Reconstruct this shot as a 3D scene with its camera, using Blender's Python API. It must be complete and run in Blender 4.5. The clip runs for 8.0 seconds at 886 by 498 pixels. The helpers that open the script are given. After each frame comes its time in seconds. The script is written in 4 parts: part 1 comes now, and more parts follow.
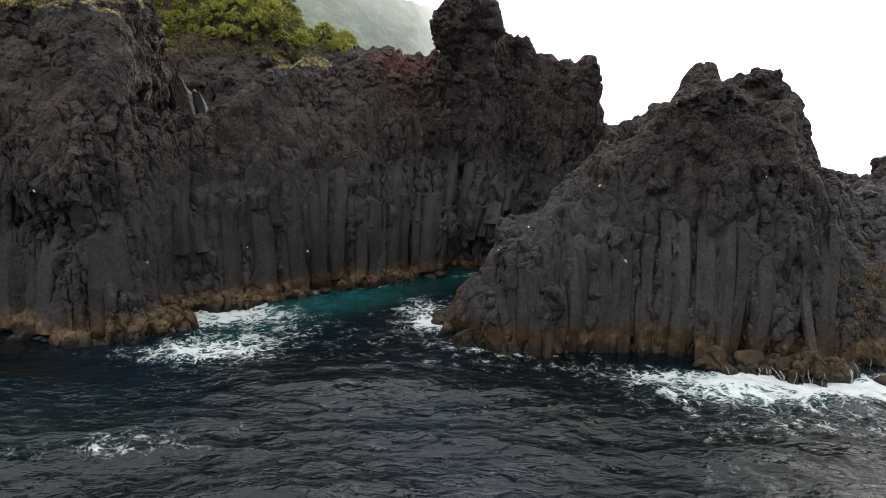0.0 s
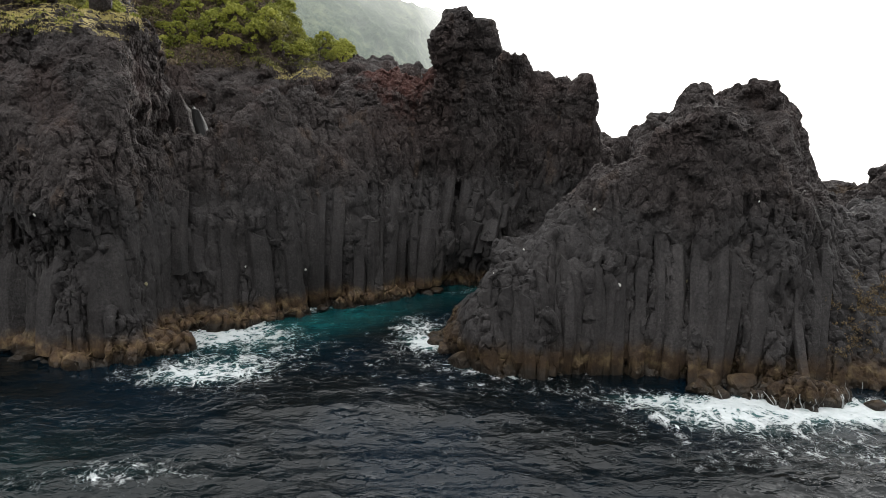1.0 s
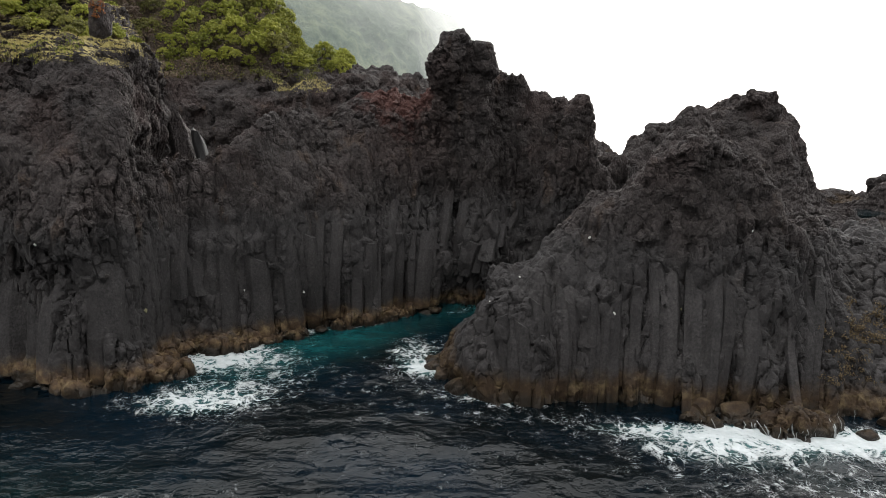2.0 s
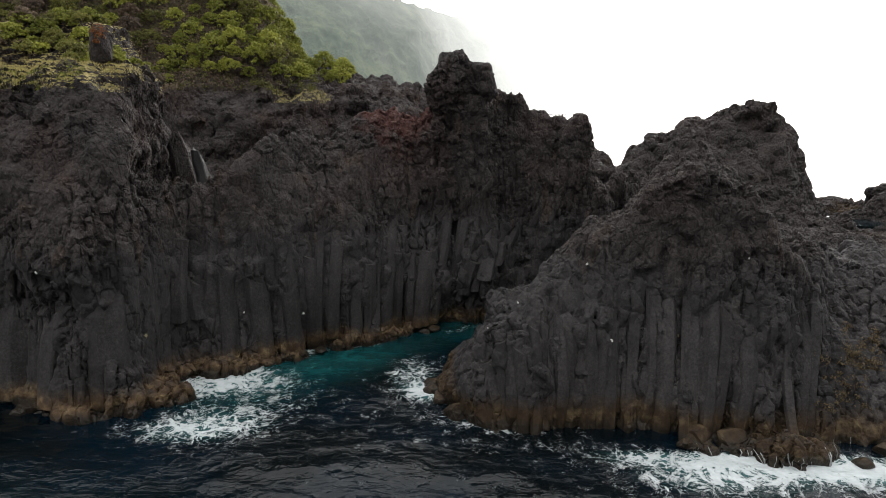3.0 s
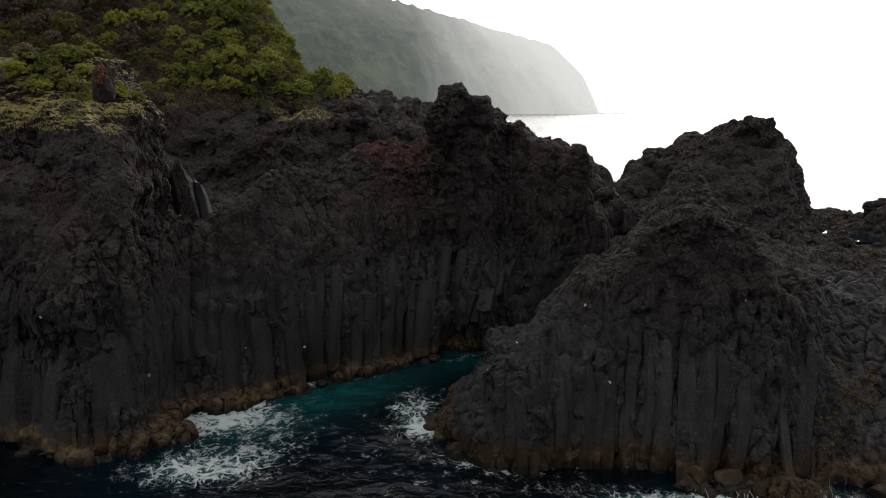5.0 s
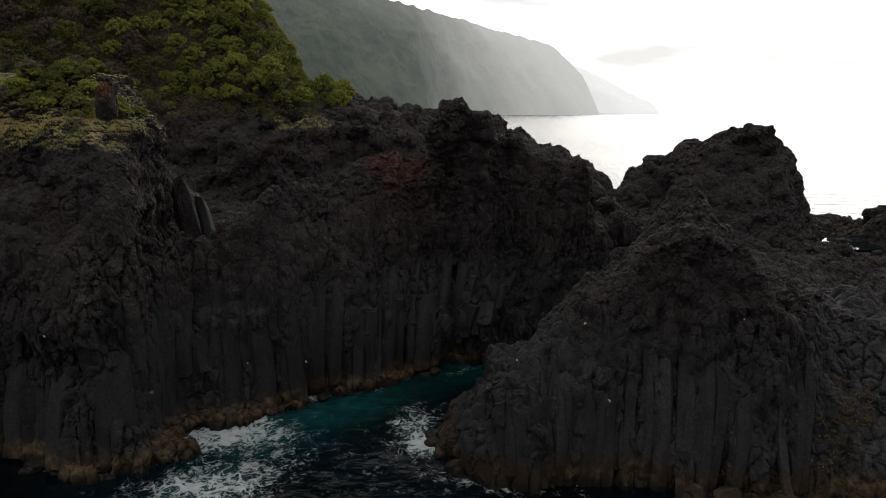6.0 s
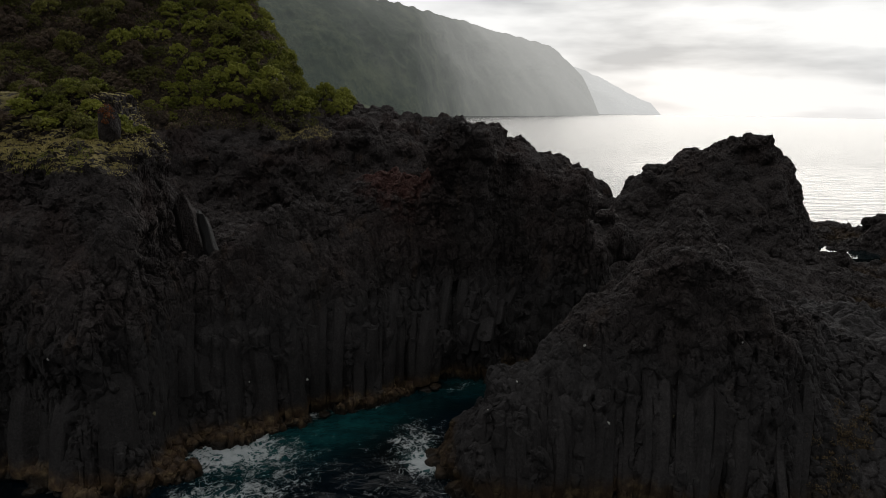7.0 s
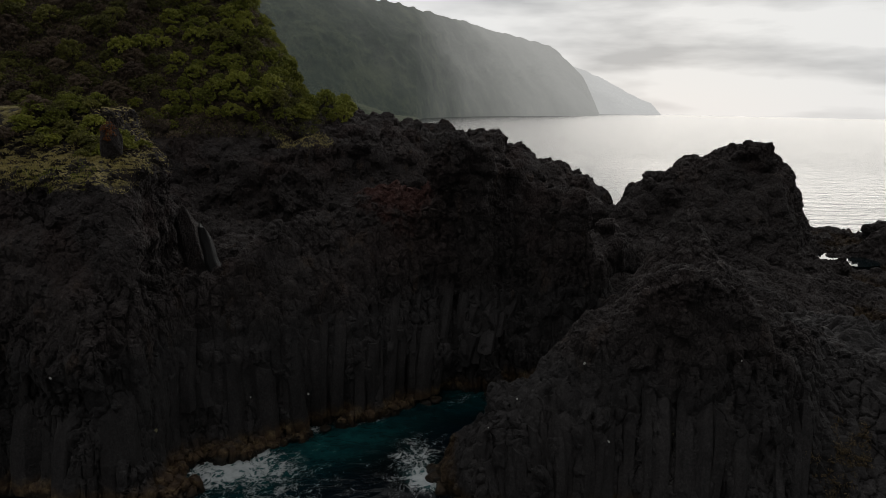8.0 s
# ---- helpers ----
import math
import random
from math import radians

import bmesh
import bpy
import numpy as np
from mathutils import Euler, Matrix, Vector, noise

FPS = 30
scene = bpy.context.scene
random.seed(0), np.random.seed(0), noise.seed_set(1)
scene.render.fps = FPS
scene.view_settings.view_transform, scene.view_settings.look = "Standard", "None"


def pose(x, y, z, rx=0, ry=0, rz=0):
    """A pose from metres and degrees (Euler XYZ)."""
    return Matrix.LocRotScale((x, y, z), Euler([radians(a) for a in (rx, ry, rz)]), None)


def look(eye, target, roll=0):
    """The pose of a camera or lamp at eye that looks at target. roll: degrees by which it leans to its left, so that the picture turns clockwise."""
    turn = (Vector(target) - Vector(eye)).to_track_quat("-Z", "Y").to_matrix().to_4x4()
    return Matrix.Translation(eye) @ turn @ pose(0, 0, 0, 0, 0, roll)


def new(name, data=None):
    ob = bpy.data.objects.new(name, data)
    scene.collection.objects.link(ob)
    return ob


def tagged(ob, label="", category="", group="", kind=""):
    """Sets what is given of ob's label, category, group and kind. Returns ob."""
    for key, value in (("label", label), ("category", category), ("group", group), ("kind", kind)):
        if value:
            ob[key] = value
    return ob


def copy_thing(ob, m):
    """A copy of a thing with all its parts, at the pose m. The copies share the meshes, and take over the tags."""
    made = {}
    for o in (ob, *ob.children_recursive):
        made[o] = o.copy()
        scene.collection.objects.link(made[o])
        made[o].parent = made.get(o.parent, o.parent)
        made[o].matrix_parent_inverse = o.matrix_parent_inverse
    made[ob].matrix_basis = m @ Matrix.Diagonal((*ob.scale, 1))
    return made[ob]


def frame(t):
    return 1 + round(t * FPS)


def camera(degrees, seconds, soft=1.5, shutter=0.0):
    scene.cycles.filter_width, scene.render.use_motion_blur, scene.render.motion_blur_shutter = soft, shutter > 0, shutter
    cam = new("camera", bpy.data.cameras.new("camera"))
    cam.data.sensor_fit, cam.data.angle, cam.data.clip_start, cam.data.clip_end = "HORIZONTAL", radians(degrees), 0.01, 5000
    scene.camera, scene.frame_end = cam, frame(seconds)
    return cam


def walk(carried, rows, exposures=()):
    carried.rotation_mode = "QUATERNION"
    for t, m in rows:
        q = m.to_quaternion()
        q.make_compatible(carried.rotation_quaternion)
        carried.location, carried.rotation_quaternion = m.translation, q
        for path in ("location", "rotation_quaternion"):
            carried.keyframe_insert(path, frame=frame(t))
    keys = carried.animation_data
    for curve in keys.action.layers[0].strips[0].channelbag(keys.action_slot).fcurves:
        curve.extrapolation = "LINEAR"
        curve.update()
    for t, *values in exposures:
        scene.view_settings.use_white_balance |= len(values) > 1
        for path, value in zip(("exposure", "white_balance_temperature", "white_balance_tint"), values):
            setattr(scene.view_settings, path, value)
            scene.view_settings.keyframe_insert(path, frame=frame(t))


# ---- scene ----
cam = camera(71.0, 8.0, soft=0.8)
PATH = [
    (0, (0.068, 0.423, 12.183), (0.067, 2.372, 11.732), 1.3),
    (0.5, (0.188, 0.371, 12.678), (0.186, 2.32, 12.23), 1.4),
    (1, (0.271, 0.37, 13.368), (0.269, 2.319, 12.921), 1.4),
    (1.5, (0.368, 0.375, 14.15), (0.365, 2.324, 13.702), 1.4),
    (3, (0.497, 0.53, 16.342), (0.493, 2.479, 15.894), 1.4),
    (3.5, (0.484, 0.589, 17.029), (0.48, 2.538, 16.58), 1.3),
    (4, (0.504, 0.627, 17.646), (0.501, 2.576, 17.196), 1.4),
    (4.5, (0.485, 0.667, 18.14), (0.482, 2.616, 17.691), 1.3),
    (6, (0.413, 0.685, 19.667), (0.408, 2.634, 19.219), 1.3),
    (6.5, (0.378, 0.688, 20.22), (0.373, 2.637, 19.773), 1.3),
    (7, (0.351, 0.713, 20.921), (0.346, 2.663, 20.474), 1.3),
    (7.5, (0.34, 0.756, 21.536), (0.334, 2.706, 21.089), 1.3),
    (8, (0.316, 0.788, 21.947), (0.31, 2.738, 21.5), 1.3),
]
EXPOSURES = [(0, 1.6), (1.5, 1.6), (3, 1.3), (3.5, 1.1), (4.5, 0.5), (6, -0.1), (8, -0.85)]
walk(cam, [(t, look(eye, target, roll)) for t, eye, target, roll in PATH], EXPOSURES)

# ---- world and sun: thin bright overcast, sun low ahead behind the cloud ----
SUN_AZ, SUN_EL = radians(18.0), radians(9.0)
SKY_STRENGTH = 1.0
GLOW, SKY_BACK, SKY_TOP, SKY_SIDE = 1.45, 0.035, 0.88, 0.22


def build_world():
    w = bpy.data.worlds.new("overcast_sky")
    scene.world = w
    w.use_nodes = True
    nt = w.node_tree
    nt.nodes.clear()
    N, L = nt.nodes.new, nt.links.new
    out, bg = N("ShaderNodeOutputWorld"), N("ShaderNodeBackground")
    sky = N("ShaderNodeTexSky")
    sky.sky_type, sky.sun_disc = "NISHITA", False
    sky.sun_elevation, sky.sun_rotation = SUN_EL, SUN_AZ
    gain = N("ShaderNodeMix")
    gain.data_type, gain.blend_type = "RGBA", "MULTIPLY"
    gain.inputs[0].default_value = 1.0
    gain.inputs[7].default_value = (0.06, 0.06, 0.06, 1)
    L(sky.outputs[0], gain.inputs[6])
    tc, mp = N("ShaderNodeTexCoord"), N("ShaderNodeMapping")
    mp.inputs["Scale"].default_value = (1.0, 1.0, 5.0)
    L(tc.outputs["Generated"], mp.inputs[0])
    nz = N("ShaderNodeTexNoise")
    nz.inputs["Scale"].default_value, nz.inputs["Detail"].default_value = 3.2, 7.0
    L(mp.outputs[0], nz.inputs["Vector"])
    ramp = N("ShaderNodeValToRGB")
    ramp.color_ramp.elements[0].position, ramp.color_ramp.elements[0].color = 0.38, (0.60, 0.61, 0.62, 1)
    ramp.color_ramp.elements[1].position, ramp.color_ramp.elements[1].color = 0.56, (1.0, 1.0, 0.99, 1)
    L(nz.outputs[0], ramp.inputs[0])
    mix = N("ShaderNodeMix")
    mix.data_type = "RGBA"
    mix.inputs[0].default_value = 0.98
    L(gain.outputs[2], mix.inputs[6])
    L(ramp.outputs[0], mix.inputs[7])
    # the cloud glows over the low sun and dims smoothly away from it, and is a little brighter overhead than behind
    dot = N("ShaderNodeVectorMath")
    dot.operation = "DOT_PRODUCT"
    L(tc.outputs["Generated"], dot.inputs[0])
    dot.inputs[1].default_value = (math.sin(SUN_AZ) * math.cos(SUN_EL), math.cos(SUN_AZ) * math.cos(SUN_EL), math.sin(SUN_EL))
    up = N("ShaderNodeSeparateXYZ")
    L(tc.outputs["Generated"], up.inputs[0])

    def graded(value, lo, hi, out_lo, out_hi):
        m = N("ShaderNodeMapRange")
        m.interpolation_type = "SMOOTHSTEP"
        L(value, m.inputs[0])
        for k, x in enumerate((lo, hi, out_lo, out_hi)):
            m.inputs[k + 1].default_value = x
        return m.outputs[0]

    def calc(op, a, b):
        m = N("ShaderNodeMath")
        m.operation = op
        L(a, m.inputs[0])
        L(b, m.inputs[1])
        return m.outputs[0]

    glow = calc("MULTIPLY", graded(dot.outputs["Value"], 0.1, 0.85, 0.0, GLOW), graded(up.outputs[2], 0.25, 0.85, 1.0, 0.2))
    around = calc("ADD", glow, graded(up.outputs[2], 0.05, 0.95, SKY_BACK, SKY_TOP))
    # broad side light added to the unseen sky, high on the seaward side
    side = N("ShaderNodeVectorMath")
    side.operation = "DOT_PRODUCT"
    L(tc.outputs["Generated"], side.inputs[0])
    side.inputs[1].default_value = (-0.62, -0.46, 0.64)
    around = calc("ADD", around, graded(side.outputs["Value"], 0.25, 1.0, 0.0, SKY_SIDE))
    dim = N("ShaderNodeMix")
    dim.data_type, dim.blend_type = "RGBA", "MULTIPLY"
    dim.inputs[0].default_value = 1.0
    L(mix.outputs[2], dim.inputs[6])
    L(around, dim.inputs[7])
    L(dim.outputs[2], bg.inputs["Color"])
    bg.inputs["Strength"].default_value = SKY_STRENGTH
    L(bg.outputs[0], out.inputs[0])


build_world()
sun = new("sun", bpy.data.lights.new("sun", "SUN"))
sun.data.energy, sun.data.angle, sun.data.color = 0.9, radians(45), (1.0, 0.94, 0.86)
sun.matrix_world = look((0, 0, 0), (-math.sin(SUN_AZ) * math.cos(SUN_EL), -math.cos(SUN_AZ) * math.cos(SUN_EL), -math.sin(SUN_EL)))


# ---- materials ----
class Nodes:
    """A short way to write a node tree."""

    def __init__(self, name):
        self.mat = bpy.data.materials.new(name)
        self.mat.use_nodes = True
        self.nt = self.mat.node_tree
        self.nt.nodes.clear()
        self.out = self.add("ShaderNodeOutputMaterial")
        self.bsdf = self.add("ShaderNodeBsdfPrincipled")
        self.link(self.bsdf.outputs[0], self.out.inputs[0])
        self.geo = self.add("ShaderNodeNewGeometry")
        self.pos = self.geo.outputs["Position"]
        self.info = self.add("ShaderNodeObjectInfo")

    def add(self, kind):
        return self.nt.nodes.new(kind)

    def link(self, a, b):
        self.nt.links.new(a, b)

    def put(self, value, socket):
        if isinstance(value, (int, float)):
            socket.default_value = value
        elif isinstance(value, tuple):
            socket.default_value = (*value, 1) if len(value) == 3 and socket.type == "RGBA" else value
        else:
            self.link(value, socket)

    def noise(self, scale, detail=6, rough=0.6, stretch=None, vector=None, distortion=0.0):
        n = self.add("ShaderNodeTexNoise")
        n.inputs["Scale"].default_value, n.inputs["Detail"].default_value = scale, detail
        n.inputs["Roughness"].default_value, n.inputs["Distortion"].default_value = rough, distortion
        v = self.pos if vector is None else vector
        if stretch:
            m = self.add("ShaderNodeMapping")
            m.inputs["Scale"].default_value = stretch
            self.link(v, m.inputs[0])
            v = m.outputs[0]
        self.link(v, n.inputs["Vector"])
        return n.outputs[0]

    def ramp(self, value, stops):
        r = self.add("ShaderNodeValToRGB")
        e = r.color_ramp.elements
        while len(e) < len(stops):
            e.new(0.5)
        for el, (p, c) in zip(e, stops):
            el.position = p
            el.color = (c, c, c, 1) if isinstance(c, (int, float)) else (*c, 1)
        self.link(value, r.inputs[0])
        return r.outputs[0]

    def math(self, op, a, b=0.0, c=None):
        m = self.add("ShaderNodeMath")
        m.operation = op
        self.put(a, m.inputs[0])
        self.put(b, m.inputs[1])
        if c is not None:
            self.put(c, m.inputs[2])
        return m.outputs[0]

    def step(self, value, lo, hi):
        m = self.add("ShaderNodeMapRange")
        m.interpolation_type = "SMOOTHSTEP"
        self.put(value, m.inputs[0])
        self.put(lo, m.inputs[1])
        self.put(hi, m.inputs[2])
        return m.outputs[0]

    def mix(self, fac, a, b, mode="MIX"):
        m = self.add("ShaderNodeMix")
        m.data_type, m.blend_type = "RGBA", mode
        self.put(fac, m.inputs[0])
        self.put(a, m.inputs[6])
        self.put(b, m.inputs[7])
        return m.outputs[2]

    def xyz(self):
        s = self.add("ShaderNodeSeparateXYZ")
        self.link(self.pos, s.inputs[0])
        return s.outputs

    def attr(self, name):
        a = self.add("ShaderNodeAttribute")
        a.attribute_name = name
        return a.outputs["Fac"]

    def bump(self, height, strength, distance):
        b = self.add("ShaderNodeBump")
        b.inputs["Strength"].default_value, b.inputs["Distance"].default_value = strength, distance
        self.link(height, b.inputs["Height"])
        self.link(b.outputs[0], self.bsdf.inputs["Normal"])

    def finish(self, color, rough=0.8, spec=0.3):
        self.put(color, self.bsdf.inputs["Base Color"])
        self.put(rough, self.bsdf.inputs["Roughness"])
        self.put(spec, self.bsdf.inputs["Specular IOR Level"])
        return self.mat


def rock_material(name, tide=1.5, weed_gain=1.0, red=0.0, scale=1.0, soil=0.0, cinder=None, turf=False, dark=(0.0152, 0.0130, 0.0127), light=(0.074, 0.0620, 0.0595)):
    """Dark basalt: grey tones in blotches and streaks, rusty cinder high up, a brown weed and barnacle band by the sea."""
    n = Nodes(name)
    x, y, z = n.xyz()
    broad = n.noise(0.22 * scale, 5)
    streak = n.noise(1.0 * scale, 5, stretch=(1.3, 1.3, 0.14))
    grain = n.noise(3.4 * scale, 9, 0.72)
    tone = n.math("ADD", n.math("MULTIPLY", broad, 0.4), n.math("ADD", n.math("MULTIPLY", streak, 0.3), n.math("MULTIPLY", grain, 0.3)))
    col = n.ramp(tone, [(0.34, dark), (0.5, tuple((a + b) / 2 for a, b in zip(dark, light))), (0.68, light)])
    if scale == 1.0:
        grey = n.ramp(tone, [(0.34, (0.0156, 0.0144, 0.0145)), (0.5, (0.0325, 0.030, 0.0300)), (0.68, (0.058, 0.053, 0.0520))])
        col = n.mix(n.step(n.math("ADD", z, n.math("MULTIPLY", n.math("SUBTRACT", n.noise(0.35, 4), 0.5), 4.0)), 9.5, 7.5), col, grey)
    if red:
        rusty = n.math("MULTIPLY", n.step(n.noise(0.16, 4), 0.47, 0.62), n.step(z, 7.5, 13.0))
        col = n.mix(n.math("MULTIPLY", rusty, red), col, (0.060, 0.034, 0.029))
        ochre = n.math("MULTIPLY", n.step(n.noise(0.55, 6, stretch=(1.2, 1.2, 0.5)), 0.58, 0.68), n.step(z, 5.0, 9.0))
        col = n.mix(n.math("MULTIPLY", ochre, 0.75 * red), col, (0.12, 0.075, 0.046))
    col = n.mix(0.85, col, n.ramp(n.noise(7.5 * scale, 8, 0.85), [(0.3, 0.18), (0.5, 1.0), (0.72, 2.4)]), "MULTIPLY")
    if cinder:
        away = n.add("ShaderNodeVectorMath")
        away.operation = "DISTANCE"
        n.link(n.pos, away.inputs[0])
        away.inputs[1].default_value = cinder
        patch = n.math("SUBTRACT", n.math("MULTIPLY", n.noise(0.6, 6, 0.65), 6.0), away.outputs["Value"])
        col = n.mix(n.math("MULTIPLY", n.step(patch, -1.0, 1.0), 0.75), col, (0.095, 0.036, 0.028))
    if soil:
        earth = n.ramp(n.noise(1.3, 8, 0.7), [(0.3, (0.035, 0.026, 0.020)), (0.5, (0.075, 0.055, 0.040)), (0.7, (0.13, 0.10, 0.065))])
        where = n.math("MULTIPLY", n.step(n.math("ADD", z, n.math("MULTIPLY", n.noise(0.3, 5), 4.0)), 18.5, 21.0), n.step(x, -19.0, -25.0))
        col = n.mix(n.math("MULTIPLY", where, soil), col, earth)
    if turf:
        flat = n.add("ShaderNodeSeparateXYZ")
        n.link(n.geo.outputs["True Normal"], flat.inputs[0])
        sward = n.ramp(n.noise(1.1, 7, 0.65), [(0.32, (0.14, 0.12, 0.038)), (0.5, (0.29, 0.24, 0.085)), (0.68, (0.40, 0.33, 0.14))])
        where = n.math("MULTIPLY", n.step(flat.outputs[2], 0.45, 0.75), n.math("MULTIPLY", n.step(z, 16.6, 17.1), n.step(x, -18.4, -19.4)))
        col = n.mix(n.math("MULTIPLY", where, n.step(n.noise(0.45, 5), 0.36, 0.46)), col, sward)
    specks = n.math("MULTIPLY", n.step(n.noise(5.5, 3), 0.70, 0.75), 0.45)
    col = n.mix(specks, col, (0.22, 0.21, 0.19))
    edge = n.math("ADD", n.math("MULTIPLY", n.noise(0.5, 6), 1.6), n.math("MULTIPLY", n.noise(2.6, 6), 0.7))
    level = n.math("SUBTRACT", z, edge)
    if tide:
        weed = n.ramp(n.noise(1.7, 8, 0.7), [(p, tuple(c * weed_gain for c in tone)) for p, tone in ((0.3, (0.014, 0.008, 0.005)), (0.5, (0.042, 0.026, 0.014)), (0.7, (0.115, 0.084, 0.044)))])
        col = n.mix(n.step(level, tide - 0.45, tide - 1.5), col, weed)
        wet = n.step(level, -0.4, -1.1)
        col = n.mix(wet, col, (0.018, 0.014, 0.010))
        n.put(n.math("SUBTRACT", 0.82, n.math("MULTIPLY", wet, 0.5)), n.bsdf.inputs["Roughness"])
    wander = n.add("ShaderNodeVectorMath")
    wander.operation = "MULTIPLY_ADD"
    wn = n.add("ShaderNodeTexNoise")
    wn.inputs["Scale"].default_value, wn.inputs["Detail"].default_value = 1.5 * scale, 5
    n.link(n.pos, wn.inputs["Vector"])
    n.link(wn.outputs["Color"], wander.inputs[0])
    wander.inputs[1].default_value = (0.35 / scale, 0.35 / scale, 0.25 / scale)
    tall = n.add("ShaderNodeMapping")
    tall.inputs["Scale"].default_value = (1.0, 1.0, 0.55)
    n.link(n.pos, tall.inputs[0])
    n.link(tall.outputs[0], wander.inputs[2])
    height = n.math("MULTIPLY", n.noise(8.0 * scale, 6, 0.7), 0.10 / scale)
    for size, tilt, groove in ((1.3, 0.35, 0.06), (3.2, 0.9, 0.05), (8.0, 0.8, 0.02)):
        chips, seams = n.add("ShaderNodeTexVoronoi"), n.add("ShaderNodeTexVoronoi")
        seams.feature = "DISTANCE_TO_EDGE"
        for node in (chips, seams):
            node.inputs["Scale"].default_value = size * scale
            n.link(wander.outputs[0], node.inputs["Vector"])
        off, turn, dot = n.add("ShaderNodeVectorMath"), n.add("ShaderNodeVectorMath"), n.add("ShaderNodeVectorMath")
        off.operation, turn.operation, dot.operation = "SUBTRACT", "SUBTRACT", "DOT_PRODUCT"
        n.link(wander.outputs[0], off.inputs[0])
        n.link(chips.outputs["Position"], off.inputs[1])
        n.link(chips.outputs["Color"], turn.inputs[0])
        turn.inputs[1].default_value = (0.5, 0.5, 0.5)
        n.link(off.outputs[0], dot.inputs[0])
        n.link(turn.outputs[0], dot.inputs[1])
        height = n.math("ADD", height, n.math("MULTIPLY", dot.outputs["Value"], tilt))
        height = n.math("ADD", height, n.math("MULTIPLY", n.step(seams.outputs["Distance"], 0.0, 0.12), groove / scale))
    if scale == 1.0:
        calm = n.step(n.math("ADD", z, n.math("MULTIPLY", n.math("SUBTRACT", n.noise(0.35, 4), 0.5), 4.0)), 6.8, 9.5)
        soft_height = n.math("ADD", n.math("MULTIPLY", n.noise(1.4, 8, 0.6, stretch=(1, 1, 0.5)), 0.22), n.math("MULTIPLY", height, 0.13))
        height = n.math("ADD", n.math("MULTIPLY", height, calm), n.math("MULTIPLY", soft_height, n.math("SUBTRACT", 1.0, calm)))
    n.bump(height, 1.0, 1.0)
    n.put(col, n.bsdf.inputs["Base Color"])
    n.bsdf.inputs["Specular IOR Level"].default_value = 0.25
    if not tide:
        n.bsdf.inputs["Roughness"].default_value = 0.85
    return n.mat


def column_material(name, band):
    """Smooth basalt of the columns: long soft streaks, faint cross cracks, the same brown band at the foot."""
    n = Nodes(name)
    x, y, z = n.xyz()
    tone = n.math("ADD", n.math("MULTIPLY", n.noise(1.1, 6, stretch=(1.5, 1.5, 0.25)), 0.6), n.math("MULTIPLY", n.noise(4.0, 8, 0.7), 0.3))
    tone = n.math("ADD", tone, n.math("MULTIPLY", n.info.outputs["Random"], 0.10))
    col = n.ramp(tone, [(0.36, (0.018, 0.0175, 0.0178)), (0.54, (0.033, 0.032, 0.032)), (0.74, (0.056, 0.054, 0.053))])
    stain = n.step(n.noise(0.8, 5, stretch=(1.5, 1.5, 0.35)), 0.6, 0.72)
    col = n.mix(n.math("MULTIPLY", stain, 0.4), col, (0.10, 0.068, 0.042))
    edge = n.math("ADD", n.math("MULTIPLY", n.noise(0.5, 6), 1.6), n.math("MULTIPLY", n.noise(2.6, 6), 0.7))
    level = n.math("SUBTRACT", z, edge)
    weed = n.ramp(n.noise(1.7, 8, 0.7), [(0.3, (0.020, 0.011, 0.006)), (0.5, (0.060, 0.036, 0.018)), (0.7, (0.135, 0.096, 0.048))])
    col = n.mix(n.math("MULTIPLY", n.step(level, band, band - 0.9), 0.85), col, weed)
    n.bump(n.math("ADD", n.noise(1.6, 9, 0.65, stretch=(1, 1, 0.6)), n.math("MULTIPLY", n.noise(9, 5), 0.2)), 0.55, 0.18)
    return n.finish(col, 0.72, 0.3)


def leaf_material(name, dark, mid, bright):
    n = Nodes(name)
    t = n.math("ADD", n.math("MULTIPLY", n.info.outputs["Random"], 0.5), n.math("MULTIPLY", n.geo.outputs["Random Per Island"], 0.5))
    col = n.ramp(t, [(0.1, dark), (0.5, mid), (0.95, bright)])
    n.finish(col, 0.6, 0.25)
    thin, both = n.add("ShaderNodeBsdfTranslucent"), n.add("ShaderNodeMixShader")
    n.link(col, thin.inputs["Color"])
    both.inputs[0].default_value = 0.35
    n.link(n.bsdf.outputs[0], both.inputs[1])
    n.link(thin.outputs[0], both.inputs[2])
    n.link(both.outputs[0], n.out.inputs[0])
    return n.mat


def plain_material(name, stops, scale, rough=0.85, bump=0.05):
    n = Nodes(name)
    col = n.ramp(n.math("ADD", n.math("MULTIPLY", n.noise(scale, 6), 0.6), n.math("MULTIPLY", n.noise(scale * 7, 6), 0.4)), stops)
    n.bump(n.noise(scale * 5, 8), 0.8, bump)
    return n.finish(col, rough, 0.2)


M_CLIFF = rock_material("cliff_basalt", tide=0.9, weed_gain=2.0, red=0.32, cinder=(-4.0, 49.5, 15.0), turf=True)
M_MOUND = rock_material("headland_basalt", tide=1.2, red=0.2)
M_STACK = rock_material("stack_basalt", tide=1.2, red=0.2, scale=0.7)
M_BOULDER = rock_material("tidal_rock", tide=2.2)
M_COLUMN = column_material("column_basalt", 0.55)
M_BARK = plain_material("bark", [(0.3, (0.05, 0.04, 0.03)), (0.7, (0.13, 0.10, 0.08))], 3.0)
M_LEAF_GREEN = leaf_material("leaves_green", (0.085, 0.092, 0.016), (0.205, 0.222, 0.034), (0.38, 0.385, 0.072))
